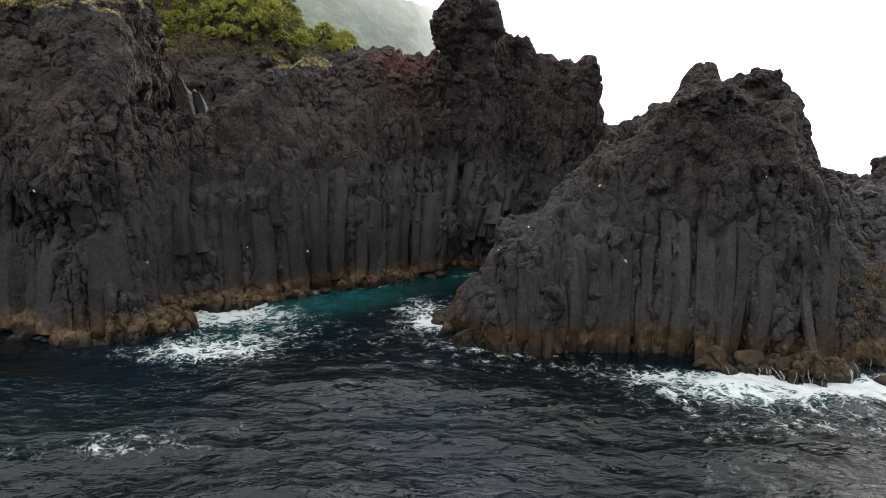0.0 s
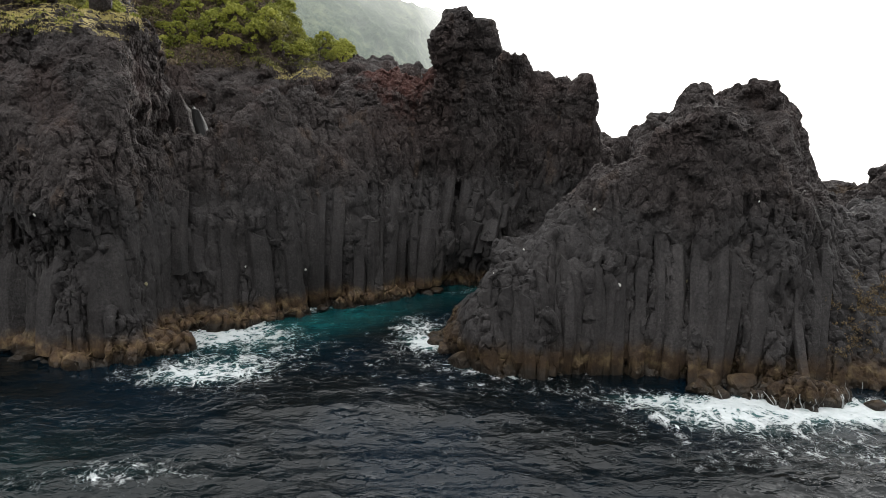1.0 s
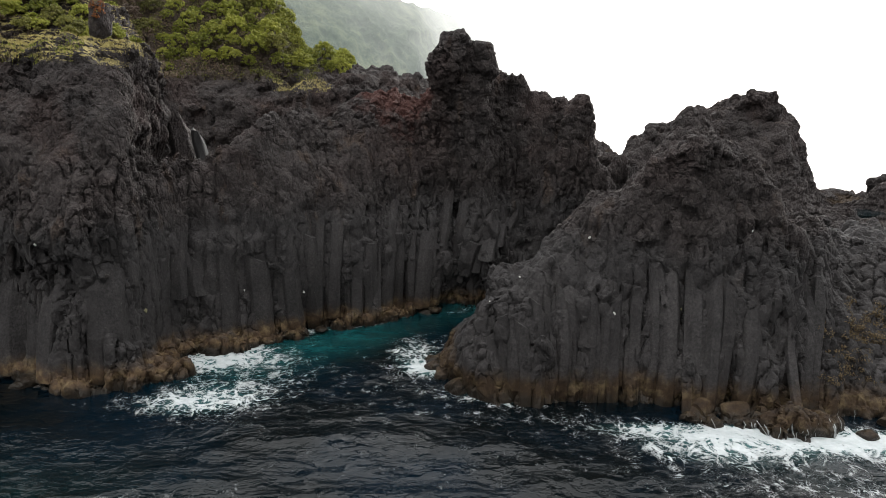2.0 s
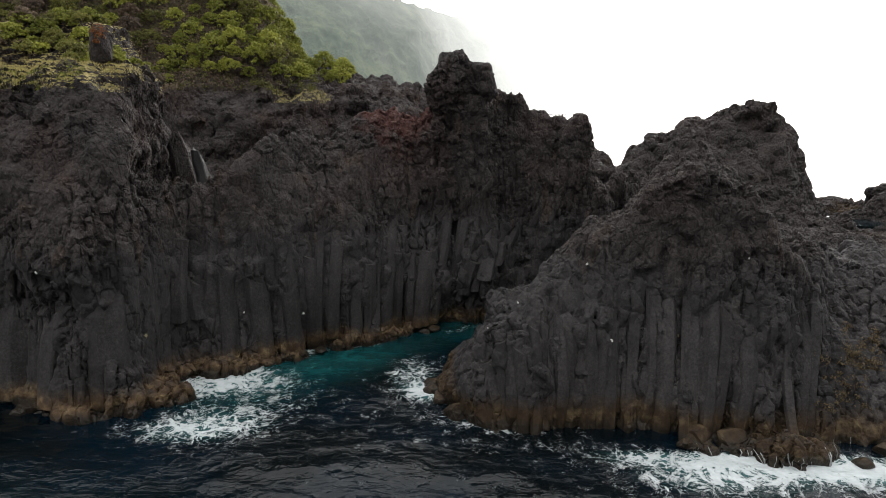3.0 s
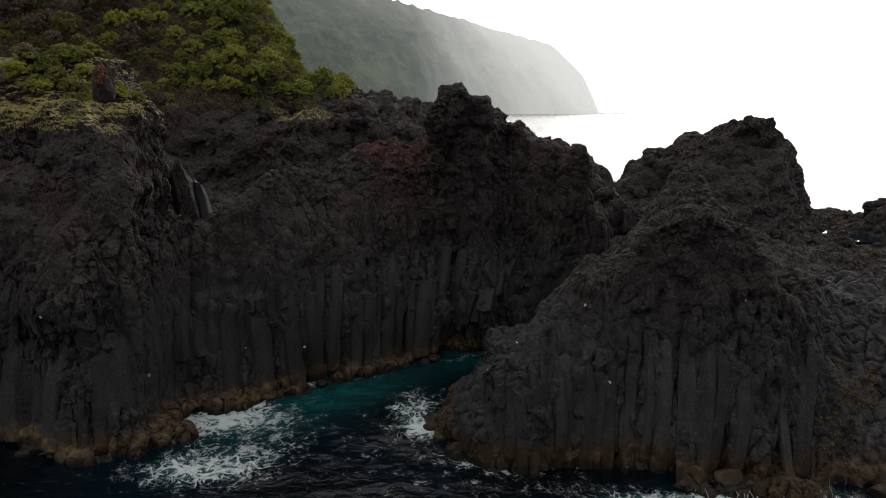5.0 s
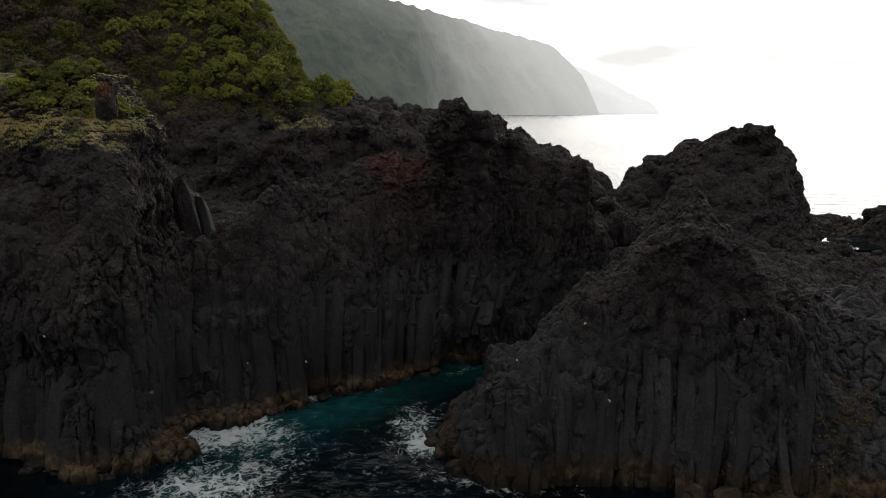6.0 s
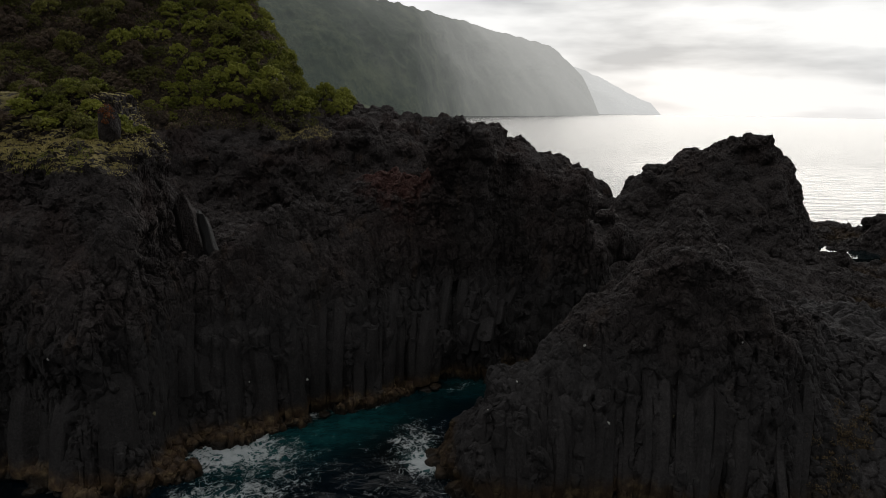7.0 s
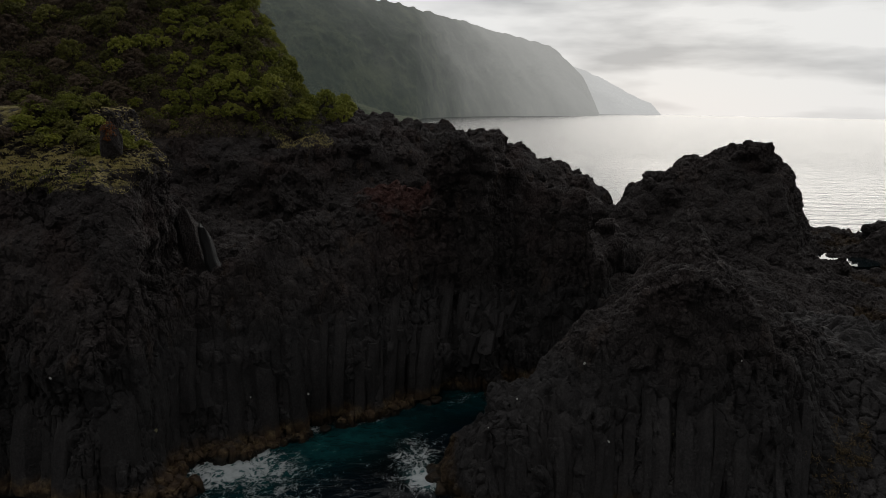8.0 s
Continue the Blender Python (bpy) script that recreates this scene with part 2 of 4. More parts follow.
M_LEAF_DARK = leaf_material("leaves_dark", (0.058, 0.058, 0.017), (0.138, 0.136, 0.034), (0.265, 0.255, 0.062))
M_LEAF_DRY = leaf_material("leaves_dry", (0.060, 0.042, 0.032), (0.13, 0.094, 0.068), (0.22, 0.165, 0.11))
M_GRASS = leaf_material("grass_dry", (0.26, 0.22, 0.08), (0.46, 0.39, 0.155), (0.64, 0.55, 0.25))

# ---- noise and implicit surfaces ----
TABLES = {}


def vnoise(p, seed):
    """Smooth lattice noise in -1..1 at the rows of p."""
    if seed not in TABLES:
        TABLES[seed] = np.random.RandomState(seed).rand(32, 32, 32).astype(np.float32) * 2 - 1
    tab = TABLES[seed]
    i = np.floor(p).astype(np.int64)
    f = (p - i).astype(np.float32)
    f = f * f * f * (f * (f * 6 - 15) + 10)
    i &= 31
    j = (i + 1) & 31
    x0, y0, z0, x1, y1, z1 = i[:, 0], i[:, 1], i[:, 2], j[:, 0], j[:, 1], j[:, 2]
    fx, fy, fz = f[:, 0], f[:, 1], f[:, 2]
    a = tab[x0, y0, z0] * (1 - fx) + tab[x1, y0, z0] * fx
    b = tab[x0, y1, z0] * (1 - fx) + tab[x1, y1, z0] * fx
    c = tab[x0, y0, z1] * (1 - fx) + tab[x1, y0, z1] * fx
    d = tab[x0, y1, z1] * (1 - fx) + tab[x1, y1, z1] * fx
    return (a * (1 - fy) + b * fy) * (1 - fz) + (c * (1 - fy) + d * fy) * fz


def fbm(p, seed, octaves=4, gain=0.5, ridged=False):
    total, amp = np.zeros(len(p), np.float32), 1.0
    q = np.asarray(p, np.float64)
    for k in range(octaves):
        v = vnoise(q + 7.3 * k, seed + k)
        total += amp * ((1 - 2 * np.abs(v)) if ridged else v)
        q = q * 2.03
        amp *= gain
    return total


def worley(p, seed):
    """Distances to the nearest and second nearest of scattered seeds, a random number of the nearest and the way to it."""
    key = ("cells", seed)
    if key not in TABLES:
        TABLES[key] = np.random.RandomState(seed).rand(32, 32, 32, 4).astype(np.float32)
    tab = TABLES[key]
    p = np.asarray(p, np.float32)
    base = np.floor(p).astype(np.int64)
    f1, f2, who = np.full(len(p), 9, np.float32), np.full(len(p), 9, np.float32), np.zeros(len(p), np.float32)
    way = np.zeros_like(p)
    for dx in (-1, 0, 1):
        for dy in (-1, 0, 1):
            for dz in (-1, 0, 1):
                c = base + np.array([dx, dy, dz])
                t = tab[c[:, 0] & 31, c[:, 1] & 31, c[:, 2] & 31]
                e = c.astype(np.float32) + t[:, :3] - p
                d = np.einsum("ij,ij->i", e, e)
                first = d < f1
                f2 = np.where(first, f1, np.minimum(f2, d))
                who = np.where(first, t[:, 3], who)
                way[first] = e[first]
                f1 = np.where(first, d, f1)
    return np.sqrt(f1), np.sqrt(f2), who, way


def blocks(p, seed, step, gap, tilt=0.0, width=0.13):
    """Broken faces: every block stands out or back by up to step, is tilted its own way, and is parted from the next by a crevice."""
    f1, f2, who, way = worley(p, seed)
    a, b = who * 211.0, who * 97.0
    lean = way[:, 0] * np.cos(a) + way[:, 1] * np.sin(a) * 0.6 + way[:, 2] * np.sin(b)
    return step * (who - 0.5) * 2 - gap * np.exp(-((f2 - f1) / width)) + tilt * lean


def curve(points):
    """A smooth function through (x, value) pairs, linear beyond them."""
    xs, vs = np.array([p[0] for p in points], float), np.array([p[1] for p in points], float)

    def value(x):
        x = np.asarray(x, float)
        return (np.interp(x - 0.35, xs, vs) + 2 * np.interp(x, xs, vs) + np.interp(x + 0.35, xs, vs)) / 4
    return value


def wobble(x, seed, size):
    """1D fractal noise along x."""
    x = np.asarray(x, float)
    flat = x.ravel() / size
    return fbm(np.stack([flat, flat * 0 + 0.37, flat * 0 + seed * 1.7], 1), seed, 3).reshape(x.shape)


def carve(shape, detail, low, high, step):
    """Vertices and quads of the solid where shape() + detail() is above zero. detail() is only asked near the surface."""
    ax = [np.arange(a, b + step, step) for a, b in zip(low, high)]
    X, Y, Z = np.meshgrid(*ax, indexing="ij")
    F = shape(X, Y, Z).astype(np.float32)
    near = np.abs(F) < 1.7
    P = np.stack([X[near], Y[near], Z[near]], 1)
    F[near] += detail(P)
    thick = F
    for fold, times in ((np.minimum, 1), (np.maximum, 1)):
        for _ in range(times):
            thick = thick.copy() if thick is F else thick
            out = thick.copy()
            for k in range(3):
                a, b = [slice(None)] * 3, [slice(None)] * 3
                a[k], b[k] = slice(1, None), slice(0, -1)
                out[tuple(a)] = fold(out[tuple(a)], thick[tuple(b)])
                out[tuple(b)] = fold(out[tuple(b)], thick[tuple(a)])
            thick = out
    F = np.where((F > 0) & (thick < 0), thick, F)
    F[0], F[-1], F[:, 0], F[:, -1], F[:, :, -1] = -1, -1, -1, -1, -1
    S = F > 0
    n = [s - 1 for s in F.shape]
    count = np.zeros(n, np.int8)
    for dx in (0, 1):
        for dy in (0, 1):
            for dz in (0, 1):
                count += S[dx:dx + n[0], dy:dy + n[1], dz:dz + n[2]]
    mixed = (count > 0) & (count < 8)
    cells = np.argwhere(mixed)
    index = np.full(n, -1, np.int64)
    index[mixed] = np.arange(len(cells))
    place, weight = np.zeros((len(cells), 3)), np.zeros(len(cells))
    for axis in range(3):
        e = np.eye(3, dtype=np.int64)[axis]
        for u in (0, 1):
            for v in (0, 1):
                off = np.insert(np.array([u, v]), axis, 0)
                a, b = cells + off, cells + off + e
                fa, fb = F[a[:, 0], a[:, 1], a[:, 2]], F[b[:, 0], b[:, 1], b[:, 2]]
                cut = (fa > 0) != (fb > 0)
                t = fa[cut] / (fa[cut] - fb[cut])
                place[cut] += off + t[:, None] * e
                weight[cut] += 1
    verts = np.array(low) + step * (cells + place / np.maximum(weight, 1)[:, None])
    quads = []
    for axis in range(3):
        o1, o2 = (axis + 1) % 3, (axis + 2) % 3
        lo, hi = [slice(None)] * 3, [slice(None)] * 3
        lo[axis], hi[axis] = slice(0, -1), slice(1, None)
        change = np.argwhere(S[tuple(lo)] != S[tuple(hi)])
        ok = (change[:, o1] > 0) & (change[:, o2] > 0) & (change[:, o1] < n[o1]) & (change[:, o2] < n[o2])
        change = change[ok]
        solid = S[change[:, 0], change[:, 1], change[:, 2]]
        e1, e2 = np.eye(3, dtype=np.int64)[o1], np.eye(3, dtype=np.int64)[o2]
        ring = [index[tuple((change - d).T)] for d in (e1 + e2, e2, 0 * e1, e1)]
        q = np.stack(ring, 1)
        q[~solid] = q[~solid][:, ::-1]
        quads.append(q)
    return largest(verts, np.concatenate(quads))


def largest(verts, quads):
    """The biggest connected piece alone, without loose crumbs."""
    mark = np.arange(len(verts))
    while True:
        low = mark[quads].min(1)
        new_mark = mark.copy()
        for k in range(4):
            np.minimum.at(new_mark, quads[:, k], low)
        new_mark = new_mark[new_mark]
        new_mark = np.minimum(new_mark, new_mark[new_mark])
        if (new_mark == mark).all():
            break
        mark = new_mark
    keep = mark == np.bincount(mark).argmax()
    number = np.cumsum(keep) - 1
    return verts[keep], number[quads[keep[quads[:, 0]]]]


def refine(verts, quads, detail, west, east, top=99.0):
    """Splits the faces turned to the sea into four and moves their points along the normal by detail(points, normals)."""
    c = verts[quads]
    n = np.cross(c[:, 2] - c[:, 0], c[:, 3] - c[:, 1])
    n /= np.linalg.norm(n, axis=1)[:, None] + 1e-9
    mid = c.mean(1)
    sel = (n[:, 1] < 0.4) & (mid[:, 2] > -0.5) & (mid[:, 2] < top) & (mid[:, 0] > west) & (mid[:, 0] < east)
    fine, rest = quads[sel], quads[~sel]
    ends = np.sort(np.concatenate([fine[:, [k, (k + 1) % 4]] for k in range(4)]), 1)
    keys, back, uses = np.unique(ends[:, 0].astype(np.int64) * len(verts) + ends[:, 1], return_inverse=True, return_counts=True)
    a, b = keys // len(verts), keys % len(verts)
    m = (len(verts) + back.ravel()).reshape(4, -1)
    centre = len(verts) + len(keys) + np.arange(len(fine))
    P = np.concatenate([verts, (verts[a] + verts[b]) / 2, mid[sel]])
    free = np.ones(len(P), bool)
    free[rest.ravel()] = False
    free[len(verts):len(verts) + len(keys)] = uses > 1
    faces = np.concatenate([np.stack([fine[:, k], m[k], centre, m[k - 1]], 1) for k in range(4)])
    c = P[faces]
    fn = np.cross(c[:, 2] - c[:, 0], c[:, 3] - c[:, 1])
    N = np.stack([np.bincount(faces.ravel(), np.repeat(fn[:, k], 4), len(P)) for k in range(3)], 1)
    N /= np.linalg.norm(N, axis=1)[:, None] + 1e-9
    free &= np.bincount(faces.ravel(), minlength=len(P)) > 0
    P[free] += N[free] * detail(P[free], N[free])[:, None]
    return P, np.concatenate([np.asarray(rest), faces])


def chipped(low, seed, column=1.0, size=1.0):
    """Fine relief: narrow upright joints and flat faces low down, chips, pits and crevices above."""
    def detail(q, n):
        p = q / size
        rough = np.clip((p[:, 2] - low + 1.8 * vnoise(p * 0.17, seed + 31)) / 2.0, 0, 1)
        bent = p + 0.12 * np.stack([vnoise(p * 1.3, seed + 1), vnoise(p * 1.3, seed + 2), vnoise(p * 1.3, seed + 3)], 1)
        chips = blocks(bent * np.array([1.9, 1.9, 1.5]), seed + 4, 0.08, 0.15, 0.14, 0.08) + 0.05 * fbm(p * 3.6, seed + 5, 2)
        joints = blocks(bent * np.array([1.25, 1.25, 0.16]), seed + 6, 0.10, 0.30 * column, 0.05, 0.07)
        joints += blocks(bent * np.array([0.9, 0.9, 0.8]), seed + 7, 0.05, 0.10, 0.08, 0.06) + 0.03 * fbm(p * 3.0, seed + 8, 2)
        broken = 0.45 + 0.75 * np.clip(0.5 + 1.3 * vnoise(p * 0.3, seed + 9), 0, 1)
        return size * (rough * chips * broken + (1 - rough) * joints * (0.35 + 0.8 * np.clip(0.5 + 1.5 * vnoise(p * np.array([0.35, 0.35, 0.2]), seed + 10), 0, 1)) + 0.05)
    return detail


def mesh_of(name, verts, faces, material, smooth=True):
    me = bpy.data.meshes.new(name)
    verts, faces = np.asarray(verts, np.float32), np.asarray(faces, np.int32)
    me.vertices.add(len(verts))
    me.vertices.foreach_set("co", verts.ravel())
    k = faces.shape[1]
    me.loops.add(faces.size)
    me.loops.foreach_set("vertex_index", faces.ravel())
    me.polygons.add(len(faces))
    me.polygons.foreach_set("loop_start", np.arange(0, faces.size, k, dtype=np.int32))
    me.polygons.foreach_set("use_smooth", np.full(len(faces), smooth))
    me.update(calc_edges=True)
    me.validate()
    me.materials.append(material)
    return me


def part(name, bm, material, parent, label="", smooth=False):
    me = bpy.data.meshes.new(name)
    bm.normal_update()
    bm.to_mesh(me)
    bm.free()
    for p in me.polygons:
        p.use_smooth = smooth
    me.materials.append(material)
    ob = new(name, me)
    ob.parent = parent
    return tagged(ob, label)


def smoothmin(a, b, k):
    h = np.clip(0.5 + 0.5 * (b - a) / k, 0, 1)
    return b * (1 - h) + a * h - k * h * (1 - h)


# ---- the main cliff: a grass-topped buttress and the long wall of the inlet ----
CLIFF_FOOT = curve([(-60, 30.5), (-30, 31.2), (-21, 31.0), (-18, 30.9), (-16.2, 31.6), (-15.6, 35.4), (-12, 36.9), (-8.7, 39.2), (-4.5, 42.0), (1, 45.4),
                    (5, 47.6), (10, 48.8), (16, 52.2), (26, 58)])
CREST_Y = curve([(-19, 36), (-13.5, 38.2), (-11, 41.5), (-8, 45.5), (-2.6, 50), (1.5, 48.6), (5, 49.8), (7, 50), (11, 49.8), (16, 53.2), (26, 59)])
CREST_Z = curve([(-19, 12.3), (-17, 12.0), (-13.5, 12.6), (-11, 14.7), (-8, 15.1), (-4, 16.6), (-1.4, 17.2), (4.2, 17.8), (6, 17.3), (7.2, 16.5), (9.2, 16.0), (10.8, 15.5), (11.2, 14.2),
                 (12.2, 13.1), (13.0, 11.7), (14.5, 11.4), (16, 11.0), (18, 10.3), (26, 6)])
LEDGE_Y = curve([(-16, 35.0), (-12.7, 35.8), (-11.5, 36.4), (-8.7, 38.5), (-4.5, 41.5), (-3, 42.7), (-0.7, 44.4), (1.1, 45.3), (2.4, 47.2), (4.5, 50.8), (8, 53.2), (14, 55), (26, 58)])
HANG_Z = curve([(-0.5, 0.0), (1.2, 1.1), (3.5, 3.4), (5.4, 5.7), (8, 7.3), (12, 7.9), (16, 8.3), (26, 7)])
FACE = curve([(0, 0), (0.3, 0.04), (0.65, 0.22), (0.82, 0.45), (0.94, 0.8), (1.0, 1.05), (1.3, 2.2)])
BUTTRESS_FACE = curve([(0, 0), (0.47, 0.02), (0.55, 0.16), (0.72, 0.2), (0.85, 0.26), (0.93, 0.38), (1.0, 0.6), (1.3, 2.0)])


def cliff_shape(x, y, z):
    foot, cy, cz = CLIFF_FOOT(x), CREST_Y(x), CREST_Z(x) + 0.4 * wobble(x, 5, 1.6) + 0.35 * wobble(x, 6, 0.7)
    hang = np.clip((HANG_Z(x) - z) * (1.0 + 4.0 * np.clip((x + 1) / 4, 0, 1)), 0, 3.0 + 6.0 * np.clip((x + 1) / 5, 0, 1))
    front = y - (foot + np.maximum(cy - foot, 1.0) * FACE(np.clip(z / cz, 0, 1.3)) + hang)
    top = (cz - z) - np.clip((y - cy) * 0.9, 0, 7.0)
    wall = np.minimum(np.minimum(front, top * 0.8), (x + 20) * 0.7)
    # buttress
    edge = foot + 6.8 * BUTTRESS_FACE(np.clip(z / 17.3, 0, 1.3))
    high = np.clip((z - 8.0) / 2.0, 0, 1)
    east = -16.2 - high * (0.47 * np.clip(y - 33.0, 0, 7.0) + 0.3 * np.clip(y - 42, 0, 12)) - 0.06 * np.clip(z - 10, 0, 8) + high * (0.4 * wobble(z + 0.2 * y, 51, 2.3) + 0.3 * np.sin(0.8 * y) + 0.25) - x
    bank = np.clip((-20.9 - x) / 2.5, 0, 1) * 0.75 * np.clip(y - 40.2, 0, 5.5)
    plateau = 16.75 + 0.13 * np.clip(y - 35.4, 0, 4.8) + bank - 0.5 * np.clip(y - 47.5, 0, 6) + 0.1 * np.clip(-22.5 - x, 0, 8) - z
    behind = (50.0 + 0.9 * np.clip(-25 - x, 0, 12) - y) * 0.7
    buttress = np.minimum.reduce([y - edge, plateau * 0.9, east, behind])
    # pinnacle and tooth on the crest
    wide = 2.0 - 0.06 * (z - 14) + 0.15 * np.sin(z * 1.9)
    pin = np.minimum(np.minimum(wide - np.abs(x - 1.6), 2.2 - np.abs(y - 48.2)), 19.7 - 0.9 * np.clip((x - 1.6) / 0.5, 0, 1) - z)
    tooth = np.minimum((16.5 - z) * 0.4 - np.abs(x - 10.4), 1.5 - np.abs(y - 49.6))
    # brown spur at the buttress's foot, barnacled ledge along the inlet, narrow ledge under the buttress
    spur = np.minimum.reduce([2.7 - 0.9 * np.clip(x + 17, 0, 9) - z, -15.7 - 0.2 * z - x, y - 31.3, 34.8 - y])
    tip = np.minimum.reduce([0.75 - 0.25 * np.clip(x + 15, 0, 4) - z, -14.2 - 0.5 * np.abs(y - 32.6) - x, y - 31.1, 35.2 - y, x + 18])
    shore = LEDGE_Y(x) + 0.35 * wobble(x, 9, 2.4)
    ledge = np.minimum.reduce([0.45 + 0.2 * np.clip((x + 9) / 2, 0, 1) - z, y - shore, shore + 3.5 - y, x + 16])
    skirt = np.minimum.reduce([-0.05 - z, y - foot + 0.7 + 0.5 * wobble(x, 10, 2.0), 3 - y + foot, -15.5 - x])
    ledge = np.maximum.reduce([spur, tip, ledge, skirt])
    return np.maximum.reduce([wall, buttress, pin, tooth, ledge])


def crag(p, low=9.5, seed=20, gain=1.0):
    """Relief: upright columns low down, broken blocks and cinder lumps high up."""
    rough = np.clip((p[:, 2] - low + 1.8 * vnoise(p * 0.17, seed + 31)) / 2.0, 0, 1)
    bent = p + 0.30 * np.stack([vnoise(p * 0.8, seed + 40), vnoise(p * 0.8, seed + 41), vnoise(p * 0.8, seed + 42)], 1)
    big = 0.75 * fbm(p * 0.22, seed, 2)
    lumps = gain * (0.16 * fbm(p * 0.55, seed + 4, 2) + blocks(bent * np.array([0.55, 0.55, 0.22]), seed + 50, 0.34, 0.42, 0.36, 0.12) + blocks(bent * np.array([1.35, 1.35, 0.75]), seed + 51, 0.15, 0.2, 0.2, 0.16))
    upright = bent * np.array([0.95, 0.95, 0.085])
    ribs = blocks(upright, seed + 52, 0.24, 0.6, 0.0, 0.16) + 0.05 * fbm(p * 2.1, seed + 8, 2) + blocks(bent * np.array([0.6, 0.6, 0.22]), seed + 53, 0.3, 0.25, 0.22, 0.09)
    fine = 0.12 * fbm(p * 2.8, seed + 9, 2)
    return big + 0.26 + rough * (lumps + fine) + (1 - rough) * ribs


def structure(name, mesh, label, category):
    return tagged(new(name, mesh), label, category, kind="structure")


v, q = carve(cliff_shape, lambda p: crag(p, 11.0, 20, 0.8), (-34, 28.5, -1.6), (24, 60, 21.4), 0.23)
v, q = refine(v, q, chipped(11.0, 210), -28, 20)
cliff = structure("cliff", mesh_of("cliff", v, q, M_CLIFF, False), "dark basalt sea cliff with columns and rusty cinder crest", "sea cliff")
CLIFF_VQ = (v, q)

# ---- the headland across the inlet ----
HEAD_FOOT = curve([(-2, 37.5), (0, 34.3), (0.9, 32.2), (2.6, 30.5), (6, 30.1), (9.3, 29.9), (13, 29.8), (16, 29.7), (20, 29.2), (24, 29.0), (30, 27), (44, 25)])
HEAD_CREST_Z = curve([(-1, 1.6), (0.7, 2.0), (1.4, 3.6), (2.3, 4.9), (4.1, 6.0), (5.6, 7.2), (6.8, 8.2), (7.4, 9.2), (8.4, 9.9), (9.8, 10.8), (11.5, 12.0), (13.0, 12.5), (15.5, 12.6), (16.6, 12.5),
                      (17.6, 11.2), (18.6, 9.2), (20, 8.5), (22.5, 8.0), (26, 7.8), (34, 7.2), (44, 5)])
HEAD_FACE = curve([(0, 0), (2, 0.2), (5, 1.0), (8, 2.4), (10, 3.1), (14, 3.9), (16, 5.5)])


def headland_shape(x, y, z):
    foot = HEAD_FOOT(x)
    slope = np.clip((x - 20.5) / 3, 0, 1)
    front = y - foot - HEAD_FACE(z) * (1 + 0.5 * slope) - slope * 0.6 * np.clip(z, 0, 8)
    front = front - 1.2 * np.exp(-((x - 20.2) / 1.4) ** 2) * np.clip(z / 3, 0, 1)
    hump = 3.7 * np.exp(-((x - 17.2) ** 2 / 16.0 + (y - 43.5) ** 2 / 16.0))
    cz = HEAD_CREST_Z(x - 0.3 * np.clip(y - 34, 0, 9) * np.clip((19 - x) / 4, 0, 1)) + 0.35 * wobble(x, 13, 1.3)
    top = cz + hump - z - 0.35 * np.clip(y - 36, 0, 40) * np.clip((20 - x) / 6, 0, 1) - 0.3 * np.clip(y - 43, 0, 40)
    back = (36.8 + 1.2 * np.clip(x - 7, 0, 14) - y - 0.3 * np.clip(z - 1, 0, 14) * np.clip((13 - x) / 6, 0, 1)) * 0.8
    west = x - (0.2 + 0.45 * np.clip(z, 0, 5) + 0.16 * np.clip(y - 32, 0, 20))
    body = np.minimum.reduce([front, top * 0.8, np.where(x > 17, 12.0, back), west])
    ledge = np.minimum(0.25 - z - 0.05 * np.abs(x - 18), y - (foot - 0.5 - 1.3 * np.exp(-((x - 17) / 5.5) ** 2) - 0.6 * wobble(x, 17, 2.2)))
    ledge = np.minimum(np.minimum(ledge, x - 0.2), 4 - np.abs(y - foot - 2))
    return np.maximum(body, ledge)


v, q = carve(headland_shape, lambda p: crag(p, 9.0, 60, 0.65), (-3, 24.5, -1.6), (45, 56, 17.6), 0.23)
v, q = refine(v, q, chipped(8.6, 240), -3, 27)
headland = structure("headland", mesh_of("headland", v, q, M_MOUND, False), "dark basalt headland with upright columns at the water", "rock headland")
HEAD_VQ = (v, q)

# ---- the far stack and its low shelf ----
STACK_Z = curve([(22, 4.5), (26, 8.6), (28, 10.2), (30.5, 11.6), (33, 12.6), (34.5, 13.8), (36.8, 15.2), (39.3, 16.6), (41, 17.2), (45.8, 17.4), (47.2, 16.4), (48.8, 14.4),
                 (50.4, 11.6), (51.4, 9), (53, 6.5), (55, 3.5), (60, 2.6), (84, 2.4)])


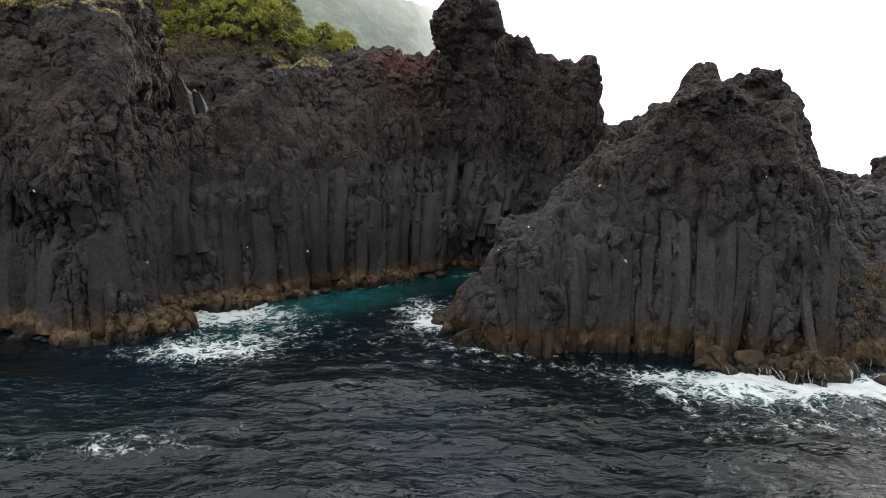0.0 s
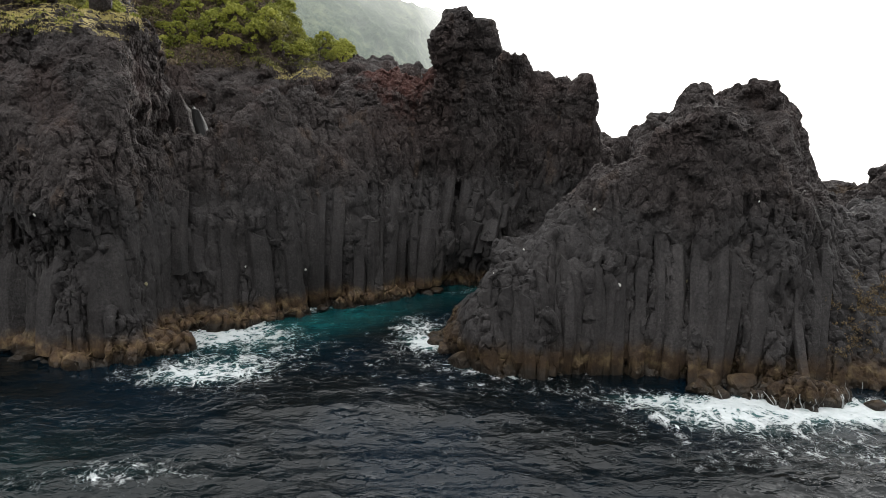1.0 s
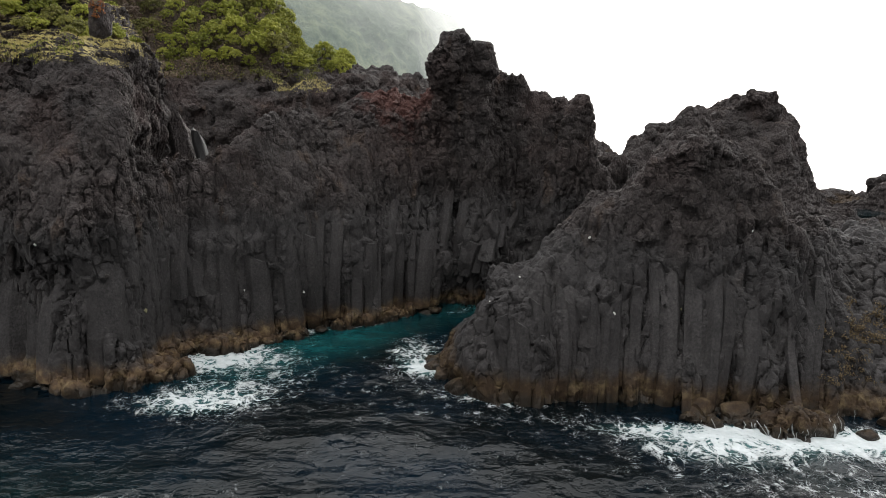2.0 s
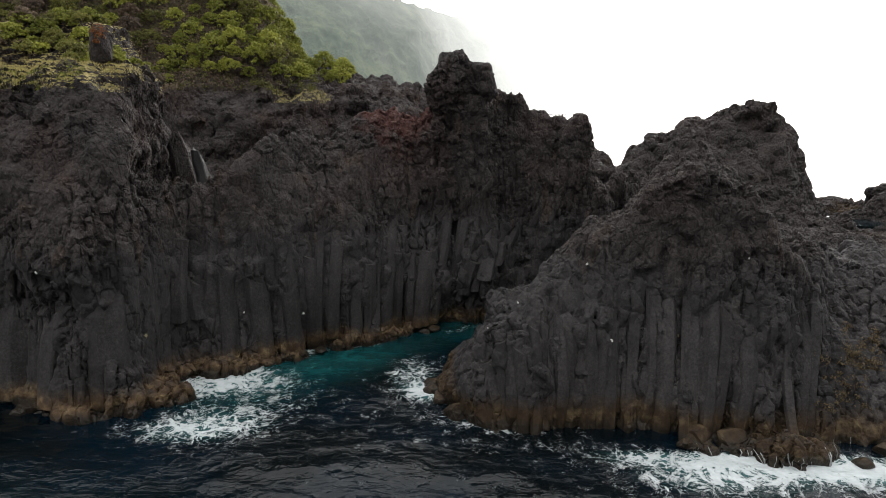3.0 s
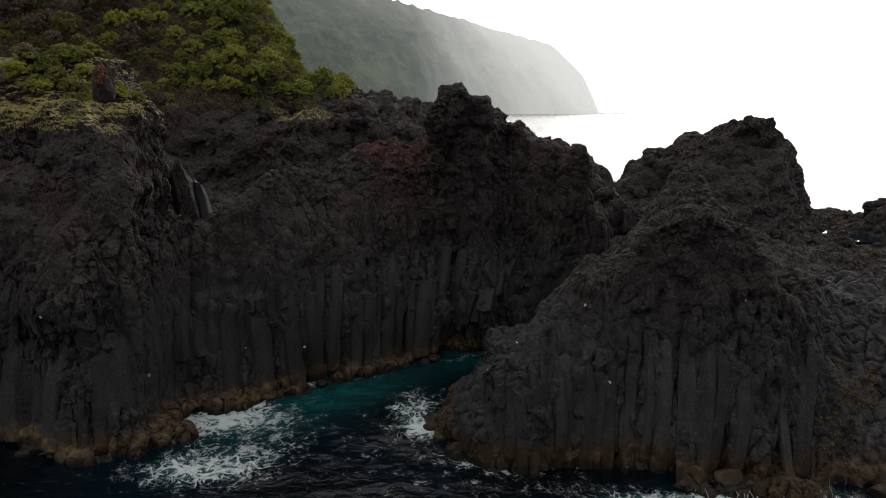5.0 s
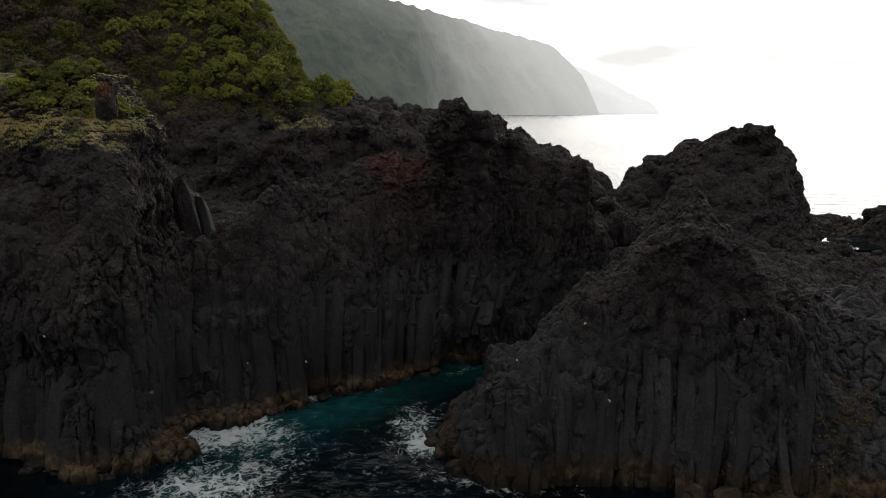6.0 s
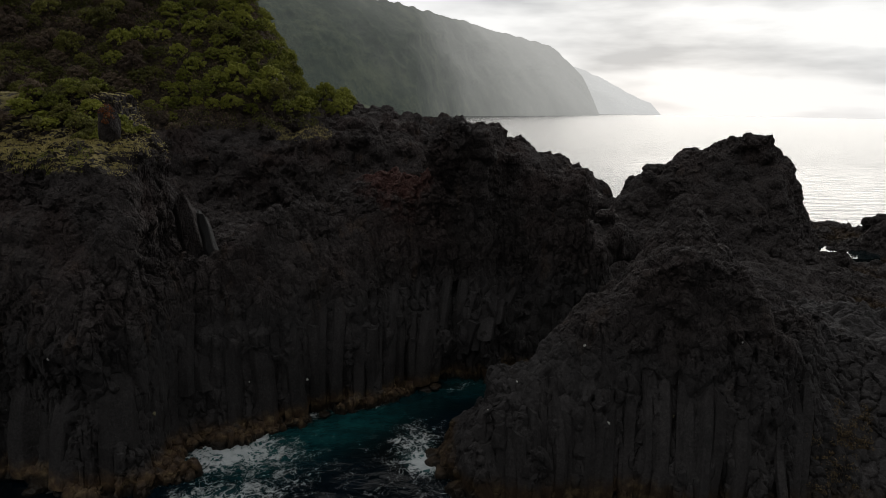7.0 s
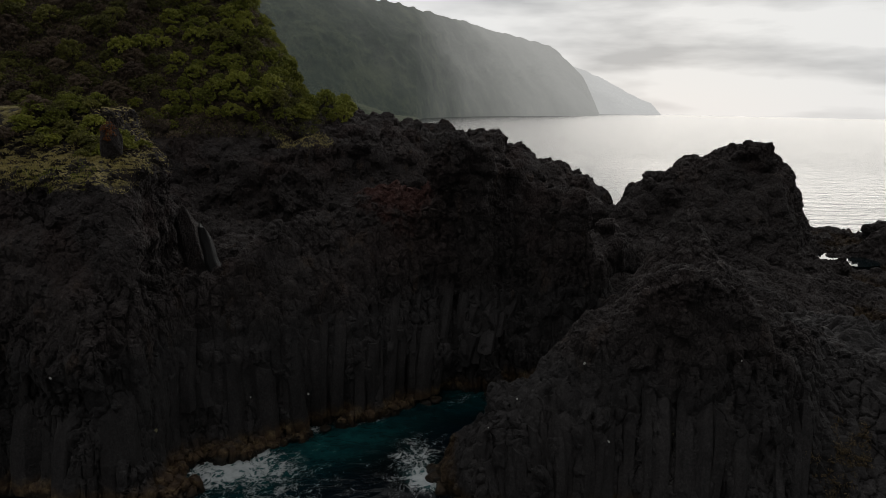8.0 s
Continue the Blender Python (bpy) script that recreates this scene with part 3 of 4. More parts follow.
def stack_shape(x, y, z):
    cz = STACK_Z(x) + 0.5 * wobble(x, 23, 2.2)
    peak = (cz - z - 1.1 * np.clip(np.abs(y - 93) - 2.5, 0, 30)) * 0.7
    peak = np.minimum(peak, 60 - x)
    shelf = np.minimum(3.8 + 0.5 * wobble(x, 27, 3) - 2.4 * np.clip((x - 51.5) / 2.5, 0, 1) - z - 0.5 * np.clip(np.abs(y - 80) - 9 + 5 * np.clip((x - 52) / 3, 0, 1), 0, 20), np.minimum(60 - x, x - 16))
    shelf = np.minimum(shelf, 1.6 * np.hypot((x - 52) / 1.4, y - 75) - 4.5)
    shelf = np.where(np.hypot((x - 57.5) / 3.6, (y - 87.3) / 3.0) < 1, np.minimum(shelf, -1.0 - z), shelf)
    bar = np.minimum(1.3 - z - 0.6 * np.clip(np.abs(y - 106) - 8, 0, 20), x - 53)
    knoll = (np.minimum(9.5 - 0.8 * np.sqrt((x - 70) ** 2 + (y - 90) ** 2), 7.2) - z) * 0.7
    saddle = (10.3 + 0.5 * wobble(x, 29, 2.0) - 0.55 * np.sqrt((x - 21) ** 2 * 0.5 + (y - 65) ** 2) - z) * 0.8
    return np.maximum.reduce([peak, shelf, bar, knoll, saddle])


def far_crag(p):
    return 1.0 * fbm(p * 0.16, 90, 2) + 0.4 * fbm(p * 0.5, 94, 2) + blocks(p * 0.36, 96, 0.55, 0.8, 0.7) + blocks(p * 0.85, 97, 0.28, 0.4, 0.3, 0.2) + 0.4


v, q = carve(stack_shape, far_crag, (12, 56, -1.5), (88, 120, 21), 0.5)
v, q = refine(v, q, chipped(-50, 270, 1.0, 1.7), 18, 76)
stack = structure("sea_stack", mesh_of("sea_stack", v, q, M_STACK, False), "rugged dark lava stack standing in the sea", "sea stack")

# ---- the hillside behind ----
BACK_FOOT = curve([(-110, 64), (-60, 67), (-47, 71), (-35, 76), (-25, 76.5), (-18, 79), (-7, 84), (8, 88), (27, 90)])
RIDGE_Z = curve([(-24, 22.5), (-19, 22), (-17, 22.3), (-15.5, 20.9), (-12, 19.5), (-7, 19.2), (-3, 18.4), (2, 18.0), (7, 18.4), (9.5, 17.9), (11, 16), (14, 14.8), (18, 12.8), (22, 11.6),
                 (24, 10.2), (26, 9), (30, 3)])


def hill_top(x, y):
    foot = BACK_FOOT(x)
    rim = 17.2 + 0.06 * np.clip(-30 - x, 0, 60) + 0 * y
    ridge = np.minimum(rim + 0.2 * (y - foot - 4), RIDGE_Z(x) + 0.7 * wobble(x, 43, 2.4) - 0.3 * np.clip(100 - y, 0, 30) * np.clip((x + 12) / 10, 0, 1)) - 0.8 * np.clip(y - 107, 0, 60)
    hill = np.minimum(rim + 0.8 * (y - foot - 4), 23.0 + 1.9 * (-23.6 - x - 0.25 * np.clip(y - 104, 0, 60)))
    hill = np.minimum(hill, 52 - 0.1 * np.abs(y - 125))
    return np.where(x < -24, np.maximum(hill, ridge - 3), np.maximum(np.minimum(hill, 30), ridge))


def hill_shape(x, y, z):
    foot = BACK_FOOT(x)
    floor = 8.5 - 0.25 * np.clip(x + 10, 0, 60) + 0.34 * np.clip(-24 - x, 0, 30) - z
    face = np.minimum(hill_top(x, y) - z, y - foot - 0.3 * np.clip(z - 9, 0, 14))
    return np.maximum(np.minimum(floor, 24 - x), face) * 0.75


def hill_crag(p):
    soft = np.clip((26 - p[:, 2]) / 6, 0.4, 1)
    return soft * (1.0 * fbm(p * 0.15, 120, 2) + 0.4 * fbm(p * 0.5, 124, 2) + blocks(p * 0.4, 126, 0.55, 0.8, 0.7) + blocks(p * 0.9, 127, 0.28, 0.4, 0.3, 0.2) + 0.4)


M_HILL = rock_material("hillside_rock", tide=0, red=0.35, scale=0.6, soil=0.9)
v, q = carve(hill_shape, hill_crag, (-112, 56, -1.5), (32, 150, 54), 0.62)
v, q = refine(v, q, chipped(-50, 280, 1.0, 2.0), -46, 30, 25)
hill = structure("hillside", mesh_of("hillside", v, q, M_HILL, False), "steep lava hillside with brown soil and scrub", "hillside")
HILL_VQ = (v, q)

# ---- the sea ----


def axis(fine_lo, fine_hi, step, far_lo, far_hi):
    mid = list(np.arange(fine_lo, fine_hi, step))
    up, s = [fine_hi], step
    while up[-1] < far_hi:
        s *= 1.09
        up.append(up[-1] + s)
    down, s = [fine_lo], step
    while down[-1] > far_lo:
        s *= 1.09
        down.append(down[-1] - s)
    up[-1], down[-1] = far_hi, far_lo
    return np.array(down[:0:-1] + mid + up)


def blob(x, y, cx, cy, rx, ry, turn=0.0):
    c, s = math.cos(radians(turn)), math.sin(radians(turn))
    u, w = (x - cx) * c + (y - cy) * s, -(x - cx) * s + (y - cy) * c
    return np.exp(-((u / rx) ** 2 + (w / ry) ** 2))


def sea_material():
    n = Nodes("sea_water")
    foam, teal = n.attr("foam"), n.attr("teal")
    warp = n.add("ShaderNodeVectorMath")
    warp.operation = "MULTIPLY_ADD"
    wn = n.add("ShaderNodeTexNoise")
    wn.inputs["Scale"].default_value, wn.inputs["Detail"].default_value = 0.7, 5
    n.link(n.pos, wn.inputs["Vector"])
    n.link(wn.outputs["Color"], warp.inputs[0])
    warp.inputs[1].default_value = (2.2, 2.2, 0)
    n.link(n.pos, warp.inputs[2])
    def thread(scale, detail):
        return n.math("ABSOLUTE", n.math("SUBTRACT", n.noise(scale, detail, 0.6, distortion=0.9), 0.5))
    lace = n.math("MINIMUM", thread(0.75, 7), n.math("MULTIPLY", thread(2.1, 6), 1.3))
    breakup = n.noise(1.1, 8, 0.7)
    amount = n.math("ADD", foam, n.math("MULTIPLY", n.math("SUBTRACT", breakup, 0.5), 1.3))
    width = n.math("MULTIPLY", n.math("SUBTRACT", amount, 0.30), 0.13)
    mask = n.step(n.math("SUBTRACT", width, lace), -0.012, 0.03)
    mask = n.math("MULTIPLY", mask, n.step(foam, 0.04, 0.22))
    mask = n.math("MAXIMUM", mask, n.step(n.math("ADD", foam, n.math("MULTIPLY", n.math("SUBTRACT", n.noise(2.4, 8, 0.75), 0.5), 1.7)), 1.0, 1.7))
    deep = n.mix(n.step(n.noise(0.08, 3), 0.4, 0.6), (0.0010, 0.0026, 0.0034), (0.0008, 0.0052, 0.0100))
    col = n.mix(teal, deep, n.mix(n.step(breakup, 0.35, 0.7), (0.003, 0.034, 0.038), (0.008, 0.075, 0.076)))
    col = n.mix(n.math("MULTIPLY", n.step(foam, 0.35, 1.0), 0.5), col, (0.10, 0.24, 0.24))
    col = n.mix(n.math("MULTIPLY", mask, n.math("ADD", 0.35, n.math("MULTIPLY", n.noise(2.2, 6, 0.7), 0.9))), col, (0.60, 0.63, 0.64))
    n.put(n.math("ADD", n.math("ADD", 0.025, n.math("MULTIPLY", n.attr("open_sea"), 0.2)), n.math("MULTIPLY", mask, 0.55)), n.bsdf.inputs["Roughness"])
    n.bsdf.inputs["IOR"].default_value = 1.33
    thin = n.math("ABSOLUTE", n.math("SUBTRACT", n.noise(0.8, 5, 0.55, stretch=(0.7, 1.5, 1), distortion=0.7), 0.5))
    thin2 = n.math("ABSOLUTE", n.math("SUBTRACT", n.noise(2.1, 4, 0.55, stretch=(0.7, 1.5, 1), distortion=0.7), 0.5))
    height = n.math("ADD", n.math("MULTIPLY", n.noise(0.42, 3, 0.5, stretch=(0.7, 1.3, 1)), 0.07), n.math("MULTIPLY", n.noise(1.5, 3, 0.5, stretch=(0.7, 1.3, 1)), 0.02))
    height = n.math("ADD", height, n.math("MULTIPLY", n.step(thin, 0.09, 0.0), 0.012))
    height = n.math("ADD", height, n.math("MULTIPLY", n.step(thin2, 0.10, 0.0), 0.006))
    squash = n.add("ShaderNodeMapping")
    squash.inputs["Scale"].default_value = (0.62, 1.25, 1.0)
    ripple = n.add("ShaderNodeVectorMath")
    ripple.operation = "MULTIPLY_ADD"
    n.link(wn.outputs["Color"], ripple.inputs[0])
    ripple.inputs[1].default_value = (1.3, 1.3, 0)
    n.link(n.pos, ripple.inputs[2])
    n.link(ripple.outputs[0], squash.inputs[0])
    for size, amp in ((0.7, 0.16), (1.8, 0.065), (4.6, 0.014)):
        cells = n.add("ShaderNodeTexVoronoi")
        cells.inputs["Scale"].default_value = size
        n.link(squash.outputs[0], cells.inputs["Vector"])
        height = n.math("ADD", height, n.math("MULTIPLY", n.math("POWER", cells.outputs["Distance"], 2.0), amp))
    height = n.math("MULTIPLY", n.math("MULTIPLY", height, n.attr("chop")), n.math("SUBTRACT", 1.0, n.math("MULTIPLY", n.attr("open_sea"), 0.6)))
    swell = n.math("MULTIPLY", n.noise(0.16, 5, 0.6, stretch=(0.4, 1.5, 1)), 0.8)
    height = n.math("ADD", height, n.math("MULTIPLY", swell, n.step(n.attr("open_sea"), 0.0, 0.15)))
    height = n.math("ADD", height, n.math("MULTIPLY", mask, 0.05))
    n.bump(height, 1.0, 1.0)
    n.put(col, n.bsdf.inputs["Base Color"])
    return n.mat


def build_sea():
    xs, ys = axis(-27, 27, 0.2, -4900, 4900), axis(13, 52, 0.2, -900, 4900)
    X, Y = np.meshgrid(xs, ys, indexing="ij")
    fade = np.exp(-np.maximum(0, np.hypot(np.maximum(np.abs(X) - 30, 0), np.maximum(np.abs(Y - 32) - 22, 0))) / 25)
    rng = np.random.RandomState(8)
    Z = np.zeros_like(X)
    calm = 0.5 + 1.0 * np.clip((30 - Y) / 9, 0, 1) - 0.25 * np.clip((-9 - X) / 6, 0, 1) * np.clip((Y - 24) / 5, 0, 1)
    for k in range(26):
        length = 1.3 * 1.075 ** k * rng.uniform(0.9, 1.1)
        turn = radians(90 + rng.normal() * 32)
        u = (X * math.cos(turn) + Y * math.sin(turn)) / length + rng.rand() + 0.12 * np.sin(X * 0.31 * rng.rand() + Y * 0.17)
        Z += 0.0056 * (1.4 if length < 4 else 1.0) * calm * length * ((1 - np.abs(np.sin(np.pi * u))) * 1.6 - 0.6)
    Z = (Z - 0.04) * fade
    foam = (0.85 * blob(X, Y, -12.8, 35.0, 2.8, 1.9, 25) + 0.75 * blob(X, Y, -10.8, 38.3, 4.2, 0.8, 36) + 0.5 * blob(X, Y, -4.6, 41.6, 2.4, 0.7, 34)
            + 0.42 * blob(X, Y, -12.2, 29.4, 3.4, 1.6, 10) + 0.25 * blob(X, Y, -11.5, 30.2, 4.2, 2.6) + 0.3 * blob(X, Y, -9.3, 34.5, 2.6, 3.0)
            + 0.85 * blob(X, Y, -0.3, 34.2, 1.1, 0.9, -40) + 0.42 * blob(X, Y, -1.2, 36.8, 2.0, 3.2) + 0.4 * blob(X, Y, 2.0, 45.0, 2.5, 0.8, 40)
            + 0.95 * blob(X, Y, 15.0, 27.5, 6.2, 0.85, -4) + 0.5 * blob(X, Y, 13.0, 26.2, 4.0, 1.2) + 0.8 * blob(X, Y, 21.0, 27.0, 4.5, 1.4)
            + 0.36 * blob(X, Y, -11.5, 20.6, 3.8, 1.1, 12) + 0.34 * blob(X, Y, 18, 23.5, 8, 2.4) + 0.16 * blob(X, Y, 0, 26, 24, 12) + 0.16 * blob(X, Y, 1, 33, 8, 6)
            + 0.95 * blob(X, Y, 5.2, 48.6, 1.6, 0.9, 30) + 0.3 * blob(X, Y, 3, 30.6, 2.5, 0.7, -20) + 0.5 * blob(X, Y, 52, 76, 3, 2))
    teal = 1.0 * blob(X, Y, -6.5, 38.6, 6.0, 2.5, 38) + 0.9 * blob(X, Y, 3.4, 46.8, 4.0, 2.4, 40) + 0.5 * blob(X, Y, -11, 34.0, 3, 2.4, 30) + 0.10 * blob(X, Y, -18, 21, 7, 3)
    nx, ny = X.shape
    idx = np.arange(nx * ny).reshape(nx, ny)
    quads = np.stack([idx[:-1, :-1], idx[1:, :-1], idx[1:, 1:], idx[:-1, 1:]], -1).reshape(-1, 4)
    me = mesh_of("sea", np.stack([X, Y, Z], -1).reshape(-1, 3), quads, sea_material())
    for name, value in (("chop", calm), ("foam", foam), ("teal", np.clip(teal, 0, 1)), ("open_sea", np.clip((np.hypot(X, Y) - 70) / 260, 0, 1))):
        a = me.attributes.new(name, "FLOAT", "POINT")
        a.data.foreach_set("value", value.astype(np.float32).ravel())
    return tagged(new("water", me), "dark choppy sea with white foam and a teal inlet", "sea", kind="structure")


build_sea()



def tide_pool():
    bm = bmesh.new()
    rng = random.Random(17)
    rim = [bm.verts.new((57.5 + 4.6 * rng.uniform(0.9, 1.05) * math.cos(a), 87.3 + 3.8 * rng.uniform(0.9, 1.05) * math.sin(a), 1.9)) for a in (2 * math.pi * k / 28 for k in range(28))]
    foot = [bm.verts.new((*v.co.xy, -1.0)) for v in rim]
    bm.faces.new(rim)
    for k in range(28):
        bm.faces.new((foot[k], foot[(k + 1) % 28], rim[(k + 1) % 28], rim[k]))
    me = bpy.data.meshes.new("tide_pool")
    bm.normal_update()
    bm.to_mesh(me)
    bm.free()
    n = Nodes("pool_water")
    n.bump(n.noise(1.2, 4), 0.4, 0.05)
    me.materials.append(n.finish((0.004, 0.010, 0.012), 0.06, 0.5))
    tagged(new("tide_pool", me), "still tide pool reflecting the bright sky on the lava shelf", "tide pool", kind="structure")


tide_pool()

# ---- the hazy coast far off ----


def coast_material(name, near, haze, lo, hi):
    """Green slopes with sea haze painted in: a pale self-glow that grows with distance."""
    n = Nodes(name)
    x, y, z = n.xyz()
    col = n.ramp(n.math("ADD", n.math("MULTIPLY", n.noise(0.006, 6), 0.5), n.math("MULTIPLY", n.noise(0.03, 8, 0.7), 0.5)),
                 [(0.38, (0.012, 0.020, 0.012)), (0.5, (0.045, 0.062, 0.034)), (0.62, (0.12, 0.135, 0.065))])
    # painted haze: emission brightens and base colour blackens as y grows
    haze_mix = n.step(n.math("ADD", y, n.math("MULTIPLY", n.math("SUBTRACT", n.noise(0.003, 4), 0.5), 500.0)), lo, hi)
    glow = n.mix(haze_mix, near, haze)
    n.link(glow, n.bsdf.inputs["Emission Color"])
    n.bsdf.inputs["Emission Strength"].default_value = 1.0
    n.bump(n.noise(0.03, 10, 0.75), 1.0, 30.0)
    return n.finish(n.mix(haze_mix, col, (0.01, 0.01, 0.01)), 0.95, 0.05)


def coast(name, azimuths, shore, rise, steep, material, label, seed, rough=0.025):
    """A range seen from the sea: over a span of bearings (x per metre of y) its shore distance and its skyline's rise (height per metre of distance)."""
    b = np.linspace(azimuths[0], azimuths[1], 240)
    v01 = np.linspace(0, 1, 60)
    B, V = np.meshgrid(b, v01, indexing="ij")
    d0 = np.interp(B, *zip(*shore))
    top = np.interp(B, *zip(*rise))
    depth = d0 * steep
    D = d0 + depth * V
    H = top * (d0 + depth) * V ** 0.8
    gully = fbm(np.stack([B.ravel() * 24 + V.ravel() * 2.2, V.ravel() * 3.5 - B.ravel() * 9, B.ravel() * 0], 1), seed, 5, 0.6, ridged=True).reshape(B.shape)
    D = D - gully * d0 * rough * np.sin(np.pi * V) * 0.8
    H = H + top * d0 * 0.02 * fbm(np.stack([B.ravel() * 90, V.ravel() * 6, B.ravel() * 0 + 3], 1), seed + 9, 3).reshape(B.shape)
    H[:, 0] = -2
    nx, ny = B.shape
    idx = np.arange(nx * ny).reshape(nx, ny)
    quads = np.stack([idx[:-1, :-1], idx[1:, :-1], idx[1:, 1:], idx[:-1, 1:]], -1).reshape(-1, 4)
    me = mesh_of(name, np.stack([B * D, D, H], -1).reshape(-1, 3), quads, material)
    return tagged(new(name, me), label, "coast", kind="structure")


# emission colours that stand in for the haze, nearest slopes to farthest
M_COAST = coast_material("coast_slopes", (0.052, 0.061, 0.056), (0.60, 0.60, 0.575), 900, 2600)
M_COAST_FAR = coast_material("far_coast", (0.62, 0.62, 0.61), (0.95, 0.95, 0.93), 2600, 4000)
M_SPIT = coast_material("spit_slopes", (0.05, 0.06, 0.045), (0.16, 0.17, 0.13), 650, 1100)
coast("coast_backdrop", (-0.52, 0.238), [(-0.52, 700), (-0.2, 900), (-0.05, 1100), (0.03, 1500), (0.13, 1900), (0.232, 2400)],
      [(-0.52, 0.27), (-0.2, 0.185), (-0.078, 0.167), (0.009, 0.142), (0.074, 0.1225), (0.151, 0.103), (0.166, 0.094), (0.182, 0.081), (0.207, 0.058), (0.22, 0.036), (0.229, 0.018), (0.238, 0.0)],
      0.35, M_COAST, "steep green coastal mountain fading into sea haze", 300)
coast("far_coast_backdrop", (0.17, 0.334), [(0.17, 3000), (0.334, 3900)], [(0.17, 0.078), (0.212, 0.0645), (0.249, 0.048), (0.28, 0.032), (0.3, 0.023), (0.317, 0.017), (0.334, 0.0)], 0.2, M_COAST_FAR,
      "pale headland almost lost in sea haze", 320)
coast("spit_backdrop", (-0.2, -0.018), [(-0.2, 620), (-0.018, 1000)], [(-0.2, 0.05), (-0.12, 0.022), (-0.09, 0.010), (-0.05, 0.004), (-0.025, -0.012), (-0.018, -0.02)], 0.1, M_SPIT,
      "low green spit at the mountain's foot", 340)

# ---- helpers for things that stand on the rock ----
from mathutils import bvhtree


def tree_of(vq):
    return bvhtree.BVHTree.FromPolygons(vq[0].tolist(), vq[1].tolist())


CLIFF_T, HEAD_T, HILL_T = tree_of(CLIFF_VQ), tree_of(HEAD_VQ), tree_of(HILL_VQ)


def front(tree, x, z, y0=5.0):
    """Where the rock's face lies at x and height z, seen from the sea."""
    hit = tree.ray_cast(Vector((x, y0, z)), Vector((0, 1, 0)))
    return hit[0].y if hit[0] else None


def ground(tree, x, y, z0=60.0):
    hit = tree.ray_cast(Vector((x, y, z0)), Vector((0, 0, -1)))
    return hit[0] if hit[0] else None


# ---- basalt columns, each a prism of five to seven sides ----
def column(parent, tree, x, z_low, z_high, radius, lean, rng, bow=0.0, sink=0.35):
    into = rng.uniform(0.1, 0.5)
    rows = max(4, int((z_high - z_low) / 0.9))
    zs = np.linspace(z_low, z_high, rows)
    xs = [x + lean * (z - z_low) + bow * math.sin(math.pi * (z - z_low) / (z_high - z_low)) for z in zs]
    face = [front(tree, a, max(z, 1.1)) for a, z in zip(xs, zs)]
    if any(f is None for f in face):
        return None
    fit = np.polyfit(zs, face, 2 if rows > 5 else 1)
    ys = np.polyval(fit, zs) + into * radius * np.clip((zs - z_high + 2.2) / 2.2, 0, 1) ** 1.5
    sides = rng.choice([5, 6, 6, 7])
    turn = -math.pi / 2 + math.pi / sides + rng.uniform(-0.3, 0.3)
    angles = [turn + 2 * math.pi * (k + rng.uniform(-0.18, 0.18)) / sides for k in range(sides)]
    bm = bmesh.new()
    rings = []
    shift = 0.0
    for i, (cx, cy, z) in enumerate(zip(xs, ys, zs)):
        taper = 1.0 - (0.08 if i == rows - 1 else 0.0) + rng.uniform(-0.06, 0.06)
        shift += rng.uniform(-0.04, 0.04)
        push = rng.uniform(-0.06, 0.06) * radius
        tilt = rng.uniform(-0.4, 0.4) if i == rows - 1 else 0.0
        rings.append([bm.verts.new((cx + shift + math.cos(a) * radius * taper, cy + push + sink * radius + math.sin(a) * radius * taper,
                                    z + tilt * math.cos(a) + rng.uniform(-0.05, 0.05))) for a in angles])
    for r0, r1 in zip(rings, rings[1:]):
        for k in range(sides):
            bm.faces.new((r0[k], r0[(k + 1) % sides], r1[(k + 1) % sides], r1[k]))
    bm.faces.new(rings[-1])
    bm.faces.new(rings[0][::-1])
    edges = [e for e in bm.edges if all(len(f.verts) == 4 for f in e.link_faces) and abs(e.verts[0].co.z - e.verts[1].co.z) > 0.4]
    bmesh.ops.bevel(bm, geom=edges, offset=radius * 0.07, segments=1, affect="EDGES")
    return part("basalt_column", bm, M_MOUND if parent is headland else M_CLIFF, parent, smooth=False)


def row_of_columns(parent, tree, x0, x1, low, high, lean, sizes, seed, sink, uneven=0.0):
    """Columns side by side from x0 to x1; low, high and lean are functions of x."""
    rng = random.Random(seed)
    x = x0
    while x < x1:
        r = rng.uniform(*sizes) * rng.choice([0.65, 0.9, 1.0, 1.2, 1.5])
        a = low(x) + rng.uniform(-0.2, 0.3)
        b = max(a + 2.0, high(x) + rng.uniform(-0.5, 0.4) - rng.choice([0, 0, 0.6, 2.2]) * uneven)
        if rng.random() > 0.22 * uneven:
            column(parent, tree, x, a, b, r, lean(x) + rng.uniform(-0.02, 0.02), rng, rng.uniform(-0.12, 0.12), sink + rng.choice([-0.25, -0.1, 0.0, 0.15, 0.4]))
        x += r * rng.uniform(1.25, 1.6)


